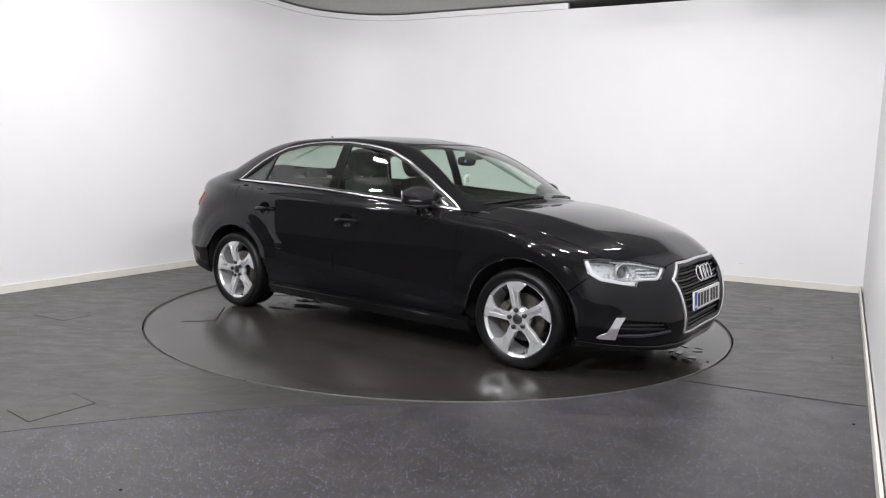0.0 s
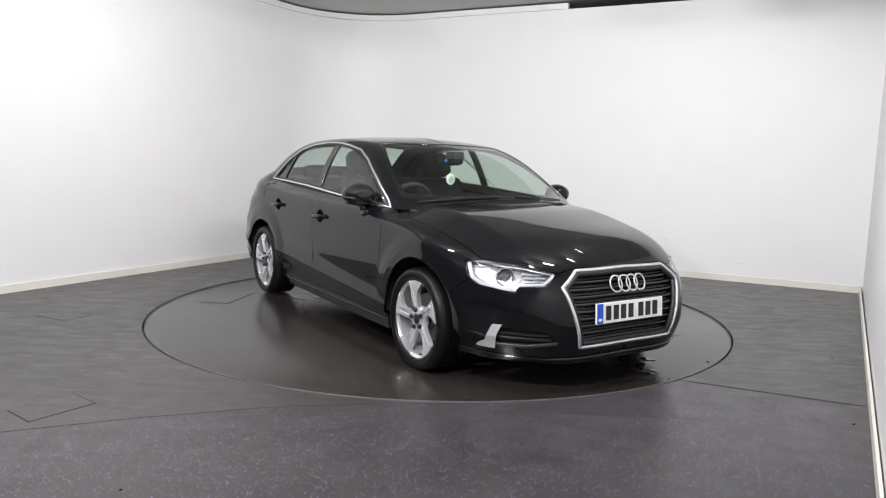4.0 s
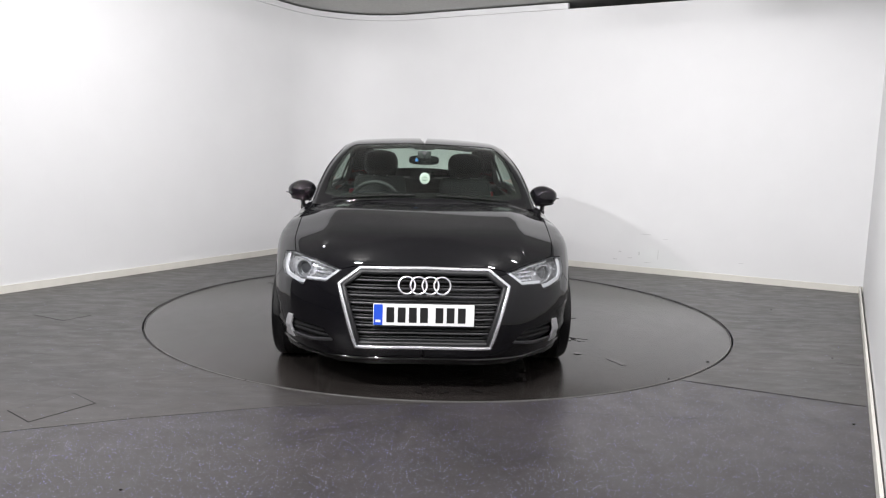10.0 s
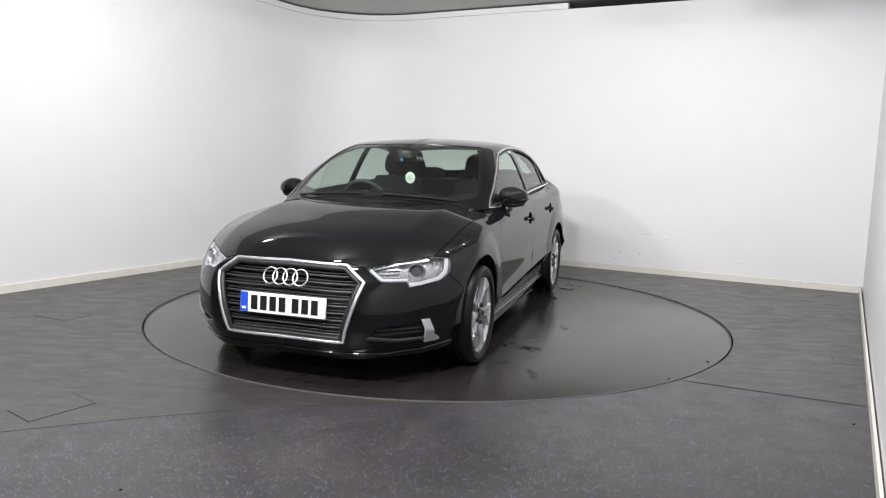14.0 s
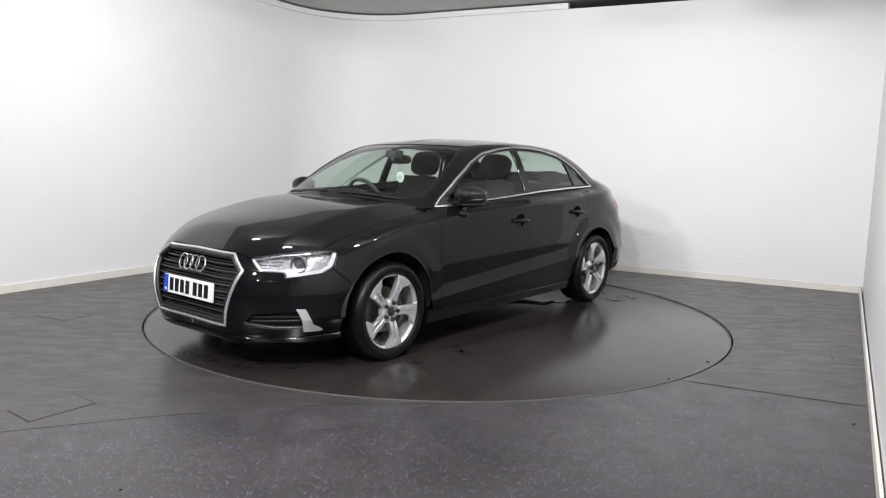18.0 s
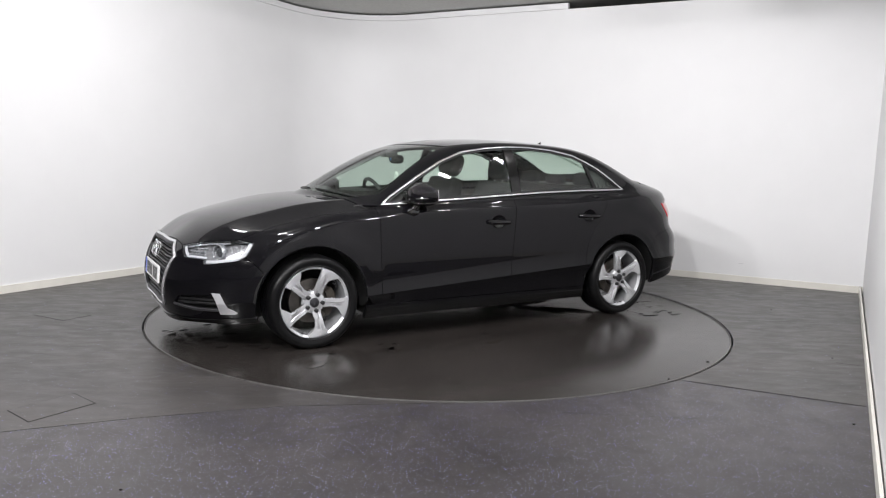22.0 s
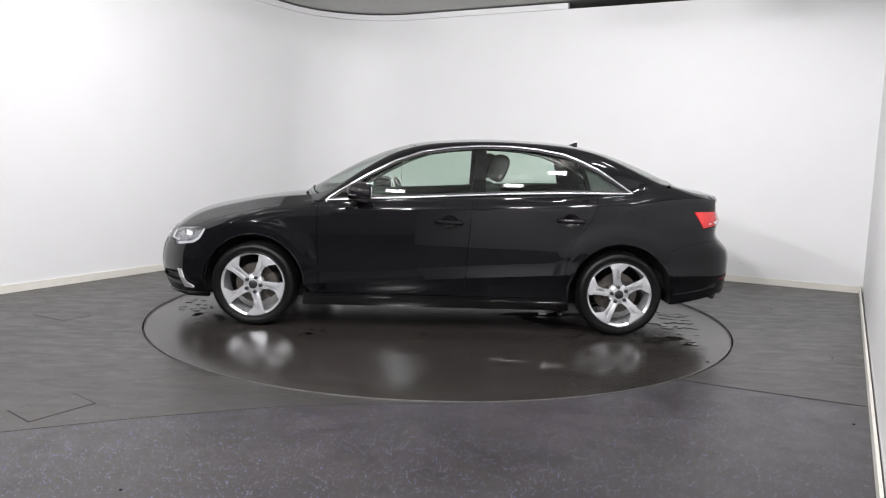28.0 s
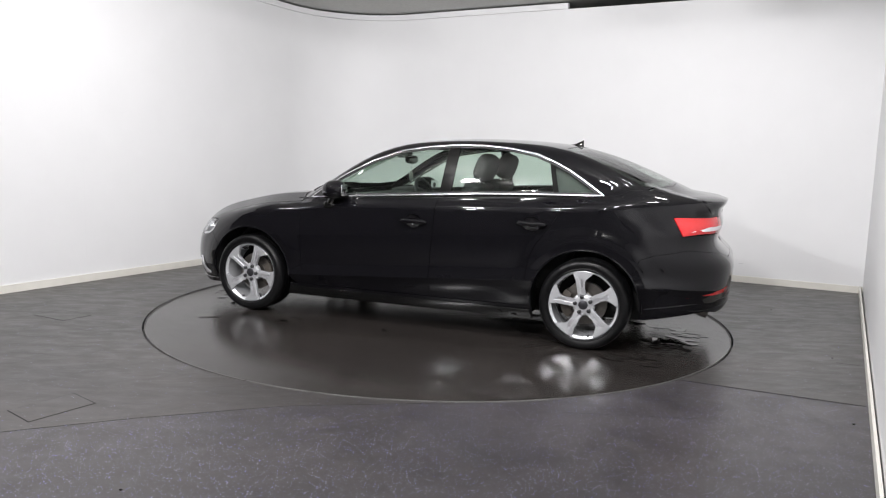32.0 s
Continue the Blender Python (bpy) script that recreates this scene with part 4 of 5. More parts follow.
def side_windows():
    glass_f = window_part(0.800, 0.800, -0.262, -0.250)
    glass_r = window_part(-0.345, -0.338, -1.010, -1.072)
    glass_q = window_part(-1.045, -1.105, -1.385, -1.388)
    pillar = window_part(-0.262, -0.250, -0.345, -0.338)
    bar = window_part(-1.010, -1.072, -1.045, -1.105)
    pair("side_window", sheet(cab, glass_f, gap=0.0, depth=0.0, lift=-0.012, size=0.05), WINDOW, parents=DOORS_F)
    pair("side_window", sheet(cab, glass_r, gap=0.0, depth=0.0, lift=-0.012, size=0.05), WINDOW, parents=DOORS_R)
    pair("quarter_window", sheet(cab, glass_q, gap=0.0, depth=0.0, lift=-0.012, size=0.05), WINDOW, parents=DOORS_R)
    pair("pillar_cover", sheet(cab, pillar, gap=0.001, depth=0.014, lift=-0.003, size=0.04), GLOSS_BLACK, "gloss black pillar cover", parents=DOORS_F)
    pair("window_bar", sheet(cab, bar, gap=0.0, depth=0.014, lift=-0.003, size=0.04), GLOSS_BLACK, parents=DOORS_R)
    sail = CS((0.80, float(dlo_low(0.80)) + 0.002), (0.735, 0.972), (0.66, 0.985), (0.63, float(dlo_low(0.63)) + 0.002), (0.80, float(dlo_low(0.80)) + 0.002))[:-1]
    pair("mirror_base", sheet(cab, sail, gap=0.0, depth=0.01, lift=-0.002, size=0.04), GLOSS_BLACK, parents=DOORS_F)
    pair("pillar_lining", sheet(cab, inset(glass_q, -0.008), gap=0.0, depth=0.0, lift=-0.032, size=0.05), TRIM, parents=DOORS_R)
    foot = np.array(DLO_FOOT)
    pair("window_ledge", sheet(cab, np.concatenate([CS(*(foot + (0, 0.014))), CS(*(foot - (0, 0.03))[::-1])]), gap=0.0, depth=0.0, lift=-0.035, size=0.05), TRIM)
    # rubber seals inside the bright trim
    loop = np.concatenate([CS(*DLO), CS(*DLO_FOOT)[1:-1]])
    p = cab(loop)
    n = slope(shell, p)
    for k, sd in enumerate((1, -1)):
        m = np.array((1, sd, 1.0))
        bm = bmesh.new()
        tube(bm, (p + 0.002 * n) * m, 0.0085, 8, True, 0.55, n * m)
        part("window_trim", bm, CHROME, CAR, "bright chrome strip round the side windows", angle=180)
        inner = cab(inset(loop, 0.011))
        bm = bmesh.new()
        tube(bm, (inner - 0.006 * n) * m, 0.008, 6, True, 0.7, n * m)
        part("window_seal", bm, MATT_BLACK, CAR, "black rubber seal", angle=180)


side_windows()


# ---- front: grille, plate, badge, lamps, lower intakes ----
def front_line(ys, z, back=0.0):
    p = from_front(body, [(abs(y), z) for y in ys])
    p[:, 1] = ys
    p[:, 0] -= back
    return p


def grille_parts():
    half = np.array(GRILLE)
    yz = dense(half, False, 0.03)
    right = (yz * (-1, 1))[::-1]
    loop = np.concatenate([yz, right[1:-1]])
    p = from_front(body, np.abs(loop))
    p[:, 1], p[:, 2] = loop[:, 0], loop[:, 1]
    n = slope(body, p)
    g = tagged(new("grille"), "single-frame grille with black slats and a chrome surround")
    g.parent = CAR
    bm = bmesh.new()
    tube(bm, p + 0.003 * n, 0.0100, 12, True, 0.75, n)
    part("grille_surround", bm, POLISHED, g, "bright chrome surround", angle=180)
    inner = inset(loop, 0.02)
    q = from_front(body, np.abs(inner))
    q[:, 1], q[:, 2] = inner[:, 0], inner[:, 1]
    bm = bmesh.new()
    tube(bm, q - np.array((0.012, 0, 0)), 0.013, 6, True, 1.2, n)
    part("grille_rim", bm, MATT_BLACK, g, angle=180)
    # a dark tray behind the slats
    bm = bmesh.new()
    f0 = [bm.verts.new(v - Vector((0.01, 0, 0))) for v in map(Vector, p)]
    f1 = [bm.verts.new(v - Vector((0.085, 0, 0))) for v in map(Vector, p)]
    k = len(f0)
    for i in range(k):
        bm.faces.new((f0[i], f0[(i + 1) % k], f1[(i + 1) % k], f1[i]))
    bm.faces.new(f1)
    part("grille_tray", bm, DARK, g)
    # slats in pairs
    zs = np.linspace(0.298, 0.640, 10)
    for i, z in enumerate(zs):
        w = np.interp(z, (0.262, 0.583, 0.662), (0.350, 0.443, 0.336)) - 0.022
        ys = np.linspace(-w, w, 25)
        line = front_line(ys, z, 0.030)
        bm = bmesh.new()
        tube(bm, line, 0.0085, 8, False, 0.7)
        part("slat", bm, SLAT, g, angle=180)
        line = front_line(ys, z + 0.013, 0.040)
        bm = bmesh.new()
        tube(bm, line, 0.004, 6, False, 1.0)
        part("slat", bm, SLAT, g, angle=180)
    # badge: four plain rings
    b = tagged(new("badge"), "chrome badge of four interlocked rings")
    b.parent = g
    for k in range(4):
        y = -0.0915 + 0.061 * k
        bm = bmesh.new()
        ring = [(0.0, y + 0.0425 * math.cos(a), 0.586 + 0.0425 * math.sin(a)) for a in np.linspace(0, 2 * math.pi, 40, endpoint=False)]
        pts = [(2.134 - 0.35 * (z - 0.586) - 0.25 * yy * yy + 0.002 * (k % 2), yy, z) for _, yy, z in ring]
        tube(bm, pts, 0.0062, 8, True, 0.8, [(1, 0, 0.3)] * 40)
        part("ring", bm, CHROME, b, angle=180)


SLAT = shaded("satin_black_slat", (0.034, 0.034, 0.036), 0.30, grain=0.1, size=60)
PLATE_WHITE = shaded("white_reflective_plate", (0.80, 0.80, 0.80), 0.35, grain=0.03, size=30)
PLATE_BLUE = shaded("blue_plate_band", (0.015, 0.075, 0.55), 0.35, grain=0.05, size=30)
PLATE_INK = shaded("black_plate_ink", (0.006, 0.006, 0.006), 0.4)


def plate(x, z, lean):
    pl = tagged(new("number_plate"), "white number plate with black bars and a blue band")
    pl.parent = CAR
    pl.matrix_basis = pose(x, 0, z, 0, lean, 0)
    bm = bmesh.new()
    box(bm, -0.012, 0.0, -0.26, 0.26, -0.0555, 0.0555, 0.002, 1)
    part("plate_panel", bm, PLATE_WHITE, pl)
    bm = bmesh.new()
    box(bm, -0.002, 0.0012, -0.257, -0.212, -0.0535, 0.0535)
    part("plate_band", bm, PLATE_BLUE, pl, "blue band", smooth=False)
    bm = bmesh.new()
    box(bm, 0.0, 0.002, -0.248, -0.222, -0.040, -0.026)
    part("plate_bar", bm, PLATE_WHITE, pl, smooth=False)
    y = -0.192
    for k in range(7):
        w = 0.040
        bm = bmesh.new()
        box(bm, -0.001, 0.0016, y, y + w, -0.039, 0.039, 0.0)
        part("plate_bar", bm, PLATE_INK, pl, smooth=False)
        y += 0.0575 + (0.022 if k == 3 else 0)


REFLECTOR = shaded("bright_lamp_reflector", (0.55, 0.56, 0.58), 0.22, 0.8, grain=0.15, size=70, vary=0.4)
LAMP_GREY = shaded("grey_lamp_bezel", (0.38, 0.38, 0.39), 0.26, 0.6, grain=0.35, size=60, vary=0.4)
LED_WHITE = shaded("frosted_white_light_guide", (0.52, 0.52, 0.54), 0.4, grain=0.05, size=60, specular=0.4)


def lamp_parts():
    inner = sheet(around, LAMP_LINE, gap=0.004, depth=0.0, size=0.02, lift=-0.045)
    pair("lamp_bowl", inner, LAMP_GREY, parents=LAMPS)
    wall = sheet(around, LAMP_LINE, gap=0.001, depth=0.055, size=0.03, lift=-0.002)
    edge = [i for i, f in enumerate(wall[1]) if len(f) == 4]
    pair("lamp_side", welded((wall[0], [wall[1][i] for i in edge], wall[2])), REFLECTOR, parents=LAMPS)

    def band(outline, lift, mat, depth=0.01):
        pair("light_guide", sheet(around, outline, gap=0.0, depth=depth, size=0.015, lift=lift), mat, parents=LAMPS)
    foot = F((0.452, 0.646), (0.526, 0.593), (0.640, 0.588))
    band(np.concatenate([foot, inset_line(foot, 0.011)[::-1]]), -0.012, LED_WHITE)
    low = np.concatenate([F((0.655, 0.560), (0.70, 0.563)), S((1.795, 0.580), (1.738, 0.612), (1.694, 0.688))])
    band(np.concatenate([low, inset_line(low, 0.018)[::-1]]), -0.012, LED_WHITE)
    top = np.concatenate([F((0.455, 0.652), (0.585, 0.680), (0.69, 0.692))])
    band(np.concatenate([top, (top - (0, 0.006))[::-1]]), -0.014, REFLECTOR)
    for k in range(3):
        z = 0.608 + 0.021 * k
        strip = F((0.50 + 0.0 * k, z + 0.006), (0.60, z + 0.002))
        band(np.concatenate([strip, (strip + (0, 0.008))[::-1]]), -0.030, REFLECTOR, 0.012)
    c = from_front(body, [(0.672, 0.637)])[0]
    n = slope(body, c[None])[0]
    for k, lampo in enumerate(LAMPS):
        s = (1, 1 - 2 * k, 1)
        m = Matrix.Translation(Vector((c - 0.030 * n) * s)) @ Vector((0.88, 0.45 * s[1], 0.05)).to_track_quat("Y", "Z").to_matrix().to_4x4()
        bm = bmesh.new()
        lathe(bm, [(0.036, -0.03), (0.042, 0.004), (0.046, 0.010), (0.049, 0.004), (0.048, -0.03)], 36, m)
        part("lamp_ring", bm, REFLECTOR, lampo, "chrome ring")
        bm = bmesh.new()
        lathe(bm, [(0.0001, 0.008), (0.012, 0.0065), (0.024, 0.001), (0.033, -0.010), (0.036, -0.02)], 32, m)
        part("projector_lens", bm, LENS_DARK, lampo, "dark round projector lens")


def inset_line(l, d):
    """A line moved across by d, upwards on the chart."""
    e = np.gradient(l, axis=0)
    e = e / np.maximum(np.linalg.norm(e, axis=1), 1e-9)[:, None]
    n = np.stack([-e[:, 1], e[:, 0]], 1)
    n *= np.sign(n[:, 1:2] + 1e-9)
    return l + d * n


LENS_DARK = shaded("dark_projector_glass", (0.05, 0.052, 0.056), 0.12, coat=1.0)


def intake_parts():
    lower = [(0.735, 0.365), (0.53, 0.345), (0.47, 0.285), (0.60, 0.262), (0.735, 0.262)]
    line = F(*(lower + lower[:1]))[:-1]
    pair("intake_panel", sheet(around, line, gap=-0.004, depth=0.0, size=0.03, lift=-0.030), DARK, "black lower intake", parents=None)
    wall = sheet(around, line, gap=0.001, depth=0.035, size=0.03, lift=-0.002)
    edge = [f for f in wall[1] if len(f) == 4]
    pair("intake_rim", welded((wall[0], edge, wall[2])), MATT_BLACK)
    for z in (0.290, 0.322):
        bar = F((0.50 + (z - 0.29) * 0.6, z), (0.715, z + 0.004))
        pair("intake_slat", sheet(around, np.concatenate([bar, (bar + (0, 0.010))[::-1]]), gap=0.0, depth=0.012, size=0.02, lift=-0.014), MATT_BLACK)
    lip = F((0.475, 0.282), (0.60, 0.258), (0.73, 0.258))
    pair("intake_sill", sheet(around, np.concatenate([lip, (lip + (0, 0.013))[::-1]]), gap=0.0, depth=0.012, size=0.02, lift=0.003), SLAT)
    blade = S((1.924, 0.378), (1.882, 0.376), (1.854, 0.312), (1.836, 0.284), (1.802, 0.268), (1.780, 0.252), (1.792, 0.244), (1.870, 0.242), (1.922, 0.376))[:-1]
    pair("intake_blade", sheet(around, blade, gap=0.0, depth=0.014, size=0.015, lift=0.006), SATIN, "satin aluminium blade beside the intake")
    # shading round the blade, put in as a thin raised black patch
    pocket_shade = S((1.884, 0.376), (1.855, 0.356), (1.815, 0.310), (1.794, 0.270), (1.836, 0.285), (1.855, 0.313))
    pair("blade_pocket_shade", sheet(around, pocket_shade, gap=0.0, depth=0.006, size=0.02, lift=0.0025), GLOSS_BLACK)
    # splitter lip under the bumper
    spl = np.concatenate([F((0.0, 0.200), (0.45, 0.200)), S((1.86, 0.207), (1.67, 0.222))])
    whole("splitter", sheet(around, np.concatenate([spl, (spl - (0, 0.030))[::-1]]), gap=0.0, depth=0.03, size=0.03, lift=0.010, edge_at=0.02), GLOSS_BLACK, "gloss black lip under the bumper")


grille_parts()
plate(2.1665, 0.4375, -4)
lamp_parts()
intake_parts()


# ---- rear: lamps, reflectors, lip ----
CLEAR_BAND = shaded("white_lamp_band", (0.72, 0.70, 0.70), 0.25, coat=0.6, grain=0.1, size=90)


def rear_parts():
    band = np.concatenate([S((-1.955, 0.815)), R((0.66, 0.818), (0.44, 0.825), (0.44, 0.848), (0.63, 0.842))])
    pair("reversing_band", sheet(around, band, gap=0.0, depth=0.004, size=0.02, lift=0.0085), CLEAR_BAND, "white reversing light band", parents=TAILS)
    rec = np.concatenate([S((-1.96, 0.402)), R((0.68, 0.415), (0.52, 0.430), (0.52, 0.455), (0.66, 0.440))])
    pair("rear_reflector", sheet(around, rec, gap=0.0, depth=0.004, size=0.02, lift=0.003), RED_LENS, "thin red reflector")
    low = np.concatenate([S((-1.72, 0.318), (-1.93, 0.355)), R((0.66, 0.385), (0.40, 0.39), (0.0, 0.39)), R((0.0, 0.385), (0.4, 0.385), (0.66, 0.380)), S((-1.93, 0.348), (-1.70, 0.308))])
    whole("rear_bumper_crease", sheet(around, low, gap=0.0, depth=0.004, size=0.03, lift=0.0015, edge_at=0.02), MATT_BLACK)
    dif = np.concatenate([S((-1.97, 0.318)), R((0.62, 0.335), (0.40, 0.34), (0.0, 0.34)), R((0.0, 0.29), (0.4, 0.29), (0.60, 0.292))])
    whole("diffuser", sheet(around, dif, gap=0.0, depth=0.01, size=0.03, lift=0.004, edge_at=0.02), MATT_BLACK, "black grained lower rear panel")


rear_parts()


# ---- mirrors, handles, aerial, wipers, fuel flap ----
def blob(bm, c, half, power=2.6, n=20, m=20, shape=None):
    """A rounded, squarish body."""
    def sp(v, e):
        return math.copysign(abs(v) ** e, v)
    e = 2 / power
    rows = []
    for i in range(n + 1):
        v = -math.pi / 2 + math.pi * i / n
        row = []
        for j in range(m):
            u = 2 * math.pi * j / m
            p = Vector((half[0] * sp(math.cos(v), e) * sp(math.cos(u), e), half[1] * sp(math.cos(v), e) * sp(math.sin(u), e), half[2] * sp(math.sin(v), e)))
            row.append(bm.verts.new(Vector(c) + (shape(p) if shape else p)))
        rows.append(row)
    for a, b in zip(rows, rows[1:]):
        for j in range(m):
            bm.faces.new((a[j], a[(j + 1) % m], b[(j + 1) % m], b[j]))
    bmesh.ops.remove_doubles(bm, verts=bm.verts[:], dist=1e-5)
    return bm


def mirrors():
    for k, sd in enumerate((1, -1)):
        g = tagged(new("door_mirror"), "black body-coloured door mirror")
        g.parent = CAR

        def form(p):
            q = p.copy()
            q.x = p.x * (1.0 if p.x > 0 else 0.72) - 0.16 * p.y      # flat at the back, rounded ahead
            q.z = p.z * (1.0 - 2.4 * max(0, p.y)) + 0.02 * p.y
            q.y *= sd
            return q
        bm = blob(bmesh.new(), (0.545, sd * 0.875, 0.984), (0.106, 0.102, 0.076), 2.35, 24, 28, form)
        part("mirror_shell", bm, PAINT, g)
        bm = blob(bmesh.new(), (0.545, sd * 0.875, 0.934), (0.092, 0.084, 0.022), 2.3, 10, 22, form)
        part("mirror_underside", bm, GLOSS_BLACK, g, "gloss black underside")
        bm = bmesh.new()
        line = [(0.585 - 0.16 * (y - 0.895) + 0.030, sd * y, 0.966 + 0.06 * (y - 0.895)) for y in np.linspace(0.835, 0.985, 8)]
        tube(bm, [(x + 0.022 - 1.7 * (y * sd - 0.895) ** 2 * 4, y, z) for x, y, z in line], 0.005, 6)
        part("indicator_strip", bm, LENS_DARK, g, "slim indicator lens")
        bm = bmesh.new()
        box(bm, -0.003, 0.003, -0.062, 0.062, -0.040, 0.040, 0.002, 1, Matrix.Translation((0.4735, sd * 0.878, 0.986)) @ Matrix.Rotation(radians(9 * sd), 4, "Z"))
        part("mirror_glass", bm, CHROME, g, "mirror glass")
        bm = bmesh.new()
        tube(bm, [(0.615, sd * 0.850, 0.868), (0.600, sd * 0.862, 0.892), (0.580, sd * 0.868, 0.925), (0.565, sd * 0.872, 0.958)], [0.030, 0.027, 0.027, 0.034], 14, False, 0.6, [(0, 1, 0)] * 4)
        blob(bm, (0.612, sd * 0.858, 0.872), (0.048, 0.018, 0.030), 2.2, 10, 16)
        part("mirror_stalk", bm, GLOSS_BLACK, g)


def handles():
    for i, doors in enumerate((DOORS_F, DOORS_R)):
        cx, cz = HANDLES[i]
        v, f, n = sheet(around, bowl_line(i), gap=0.0, depth=0.0, size=0.010)
        dx, dz, deep = (v[:, 0] - cx) / 0.062, (v[:, 2] - cz) / 0.047, 0.024
        v[:, 1] -= deep * (1 - dx * dx - dz * dz)
        n = n - np.stack([2 * deep * dx / 0.062, 0 * dx, 2 * deep * dz / 0.047], 1)
        pair("handle_bowl", (v, f, n / np.linalg.norm(n, axis=1)[:, None]), PAINT, "black finger recess", parents=doors)
        y0 = float(from_side(shell, [(cx, cz)])[0, 1])
        for k, sd in enumerate((1, -1)):
            bm = bmesh.new()
            xs = np.linspace(-0.105, 0.105, 15)
            tube(bm, [(cx + x, sd * (y0 + 0.032 - 0.032 * abs(x / 0.105) ** 4), cz - 0.002 + 0.02 * x) for x in xs], [0.004] + [0.0165] * 13 + [0.004], 10, False, 0.75, [(0, sd, 0)] * 15)
            part("handle", bm, PAINT, doors[k], "black door handle")


def small_parts():
    bm = bmesh.new()
    rows = []
    for i in range(9):
        t = i / 8
        x = -1.005 - 0.105 * t
        zb = float(from_top(shell, [(x, 0.0)])[0, 2]) - 0.002
        h, w = 0.052 * t ** 1.6 + 0.002, 0.020 * math.sin(math.pi * min(1, 0.25 + 0.75 * t)) + 0.003
        rows.append([bm.verts.new((x + (0.02 * t if abs(c) < 0.5 else 0) * 0, w * c, zb + h * u)) for c, u in ((-1, 0), (-0.75, 0.35), (-0.3, 0.85), (0, 1), (0.3, 0.85), (0.75, 0.35), (1, 0))])
    for a, b in zip(rows, rows[1:]):
        for j in range(6):
            bm.faces.new((a[j], a[j + 1], b[j + 1], b[j]))
    bm.faces.new(rows[-1])
    part("roof_aerial", bm, GLOSS_BLACK, CAR, "black shark-fin aerial")
    fl = to_around(from_side(shell, dense([(-1.315, 0.985), (-1.455, 0.990), (-1.475, 0.975), (-1.470, 0.875), (-1.455, 0.862), (-1.320, 0.862), (-1.300, 0.875), (-1.300, 0.970)], True)))
    s = mirrored(sheet(around, fl, gap=0.001, depth=0.003, size=0.03, lift=0.0015))
    single("fuel_flap", s, PAINT, "square black fuel flap")
    for y0, y1 in ((-0.62, -0.06), (0.08, 0.58)):
        bm = bmesh.new()
        ys = np.linspace(y0, y1, 10)
        p = from_top(shell, [(1.045 - 0.17 * (y / 0.7) ** 2 - 0.02, abs(y)) for y in ys])
        p[:, 1] = ys
        tube(bm, p + (0, 0, 0.004), 0.005, 6, False, 1.0)
        part("wiper", bm, DARK, CAR, "black wiper blade")
    bm = bmesh.new()
    for sd in (1,):
        xy = [(1.075 - 0.21 * (y / 0.7) ** 2 * 0.8, y) for y in np.linspace(-0.72, 0.72, 25)]
        rows = []
        for x, y in xy:
            z = float(from_top(body, [(x, abs(y))])[0, 2])
            rows.append([bm.verts.new((x + 0.03, y, z - 0.014)), bm.verts.new((x - 0.03, y, z - 0.008)), bm.verts.new((x - 0.04, y, z - 0.03))])
        for a, b in zip(rows, rows[1:]):
            for j in range(2):
                bm.faces.new((a[j], a[j + 1], b[j + 1], b[j]))
    part("scuttle_panel", bm, DARK, CAR, "black plastic scuttle panel")


mirrors()
handles()
small_parts()


# ---- inside the car ----
def seat(x, y, name, width, back_top, tilt):
    g = tagged(new(name), "black cloth car seat")
    g.parent = CAR
    bm = bmesh.new()
    box(bm, x - 0.02, x + 0.50, y - width / 2, y + width / 2, 0.36, 0.52, 0.05, 3)
    part("cushion", bm, CLOTH, g)
    h = back_top - 0.45
    m = Matrix.Translation((x, y, 0.47)) @ Matrix.Rotation(radians(-tilt), 4, "Y")
    bm = bmesh.new()
    box(bm, -0.10, 0.03, -width / 2, width / 2, 0.0, h, 0.045, 3)
    for v in bm.verts:
        k = max(0, v.co.z / h - 0.55) / 0.45
        v.co.y *= 1 - 0.20 * k
    bmesh.ops.transform(bm, matrix=m, verts=bm.verts[:])
    part("backrest", bm, CLOTH, g)
    bm = bmesh.new()
    blob(bm, (-0.03, 0, h + 0.122), (0.068, 0.145, 0.108), 3.0, 12, 20)
    bmesh.ops.transform(bm, matrix=m, verts=bm.verts[:])
    part("headrest", bm, CLOTH, g)
    for d in (-0.055, 0.055):
        bm = bmesh.new()
        tube(bm, [(-0.035, d, h - 0.03), (-0.032, d, h + 0.08)], 0.007, 8)
        bmesh.ops.transform(bm, matrix=m, verts=bm.verts[:])
        part("headrest_post", bm, SATIN, g)
    return g


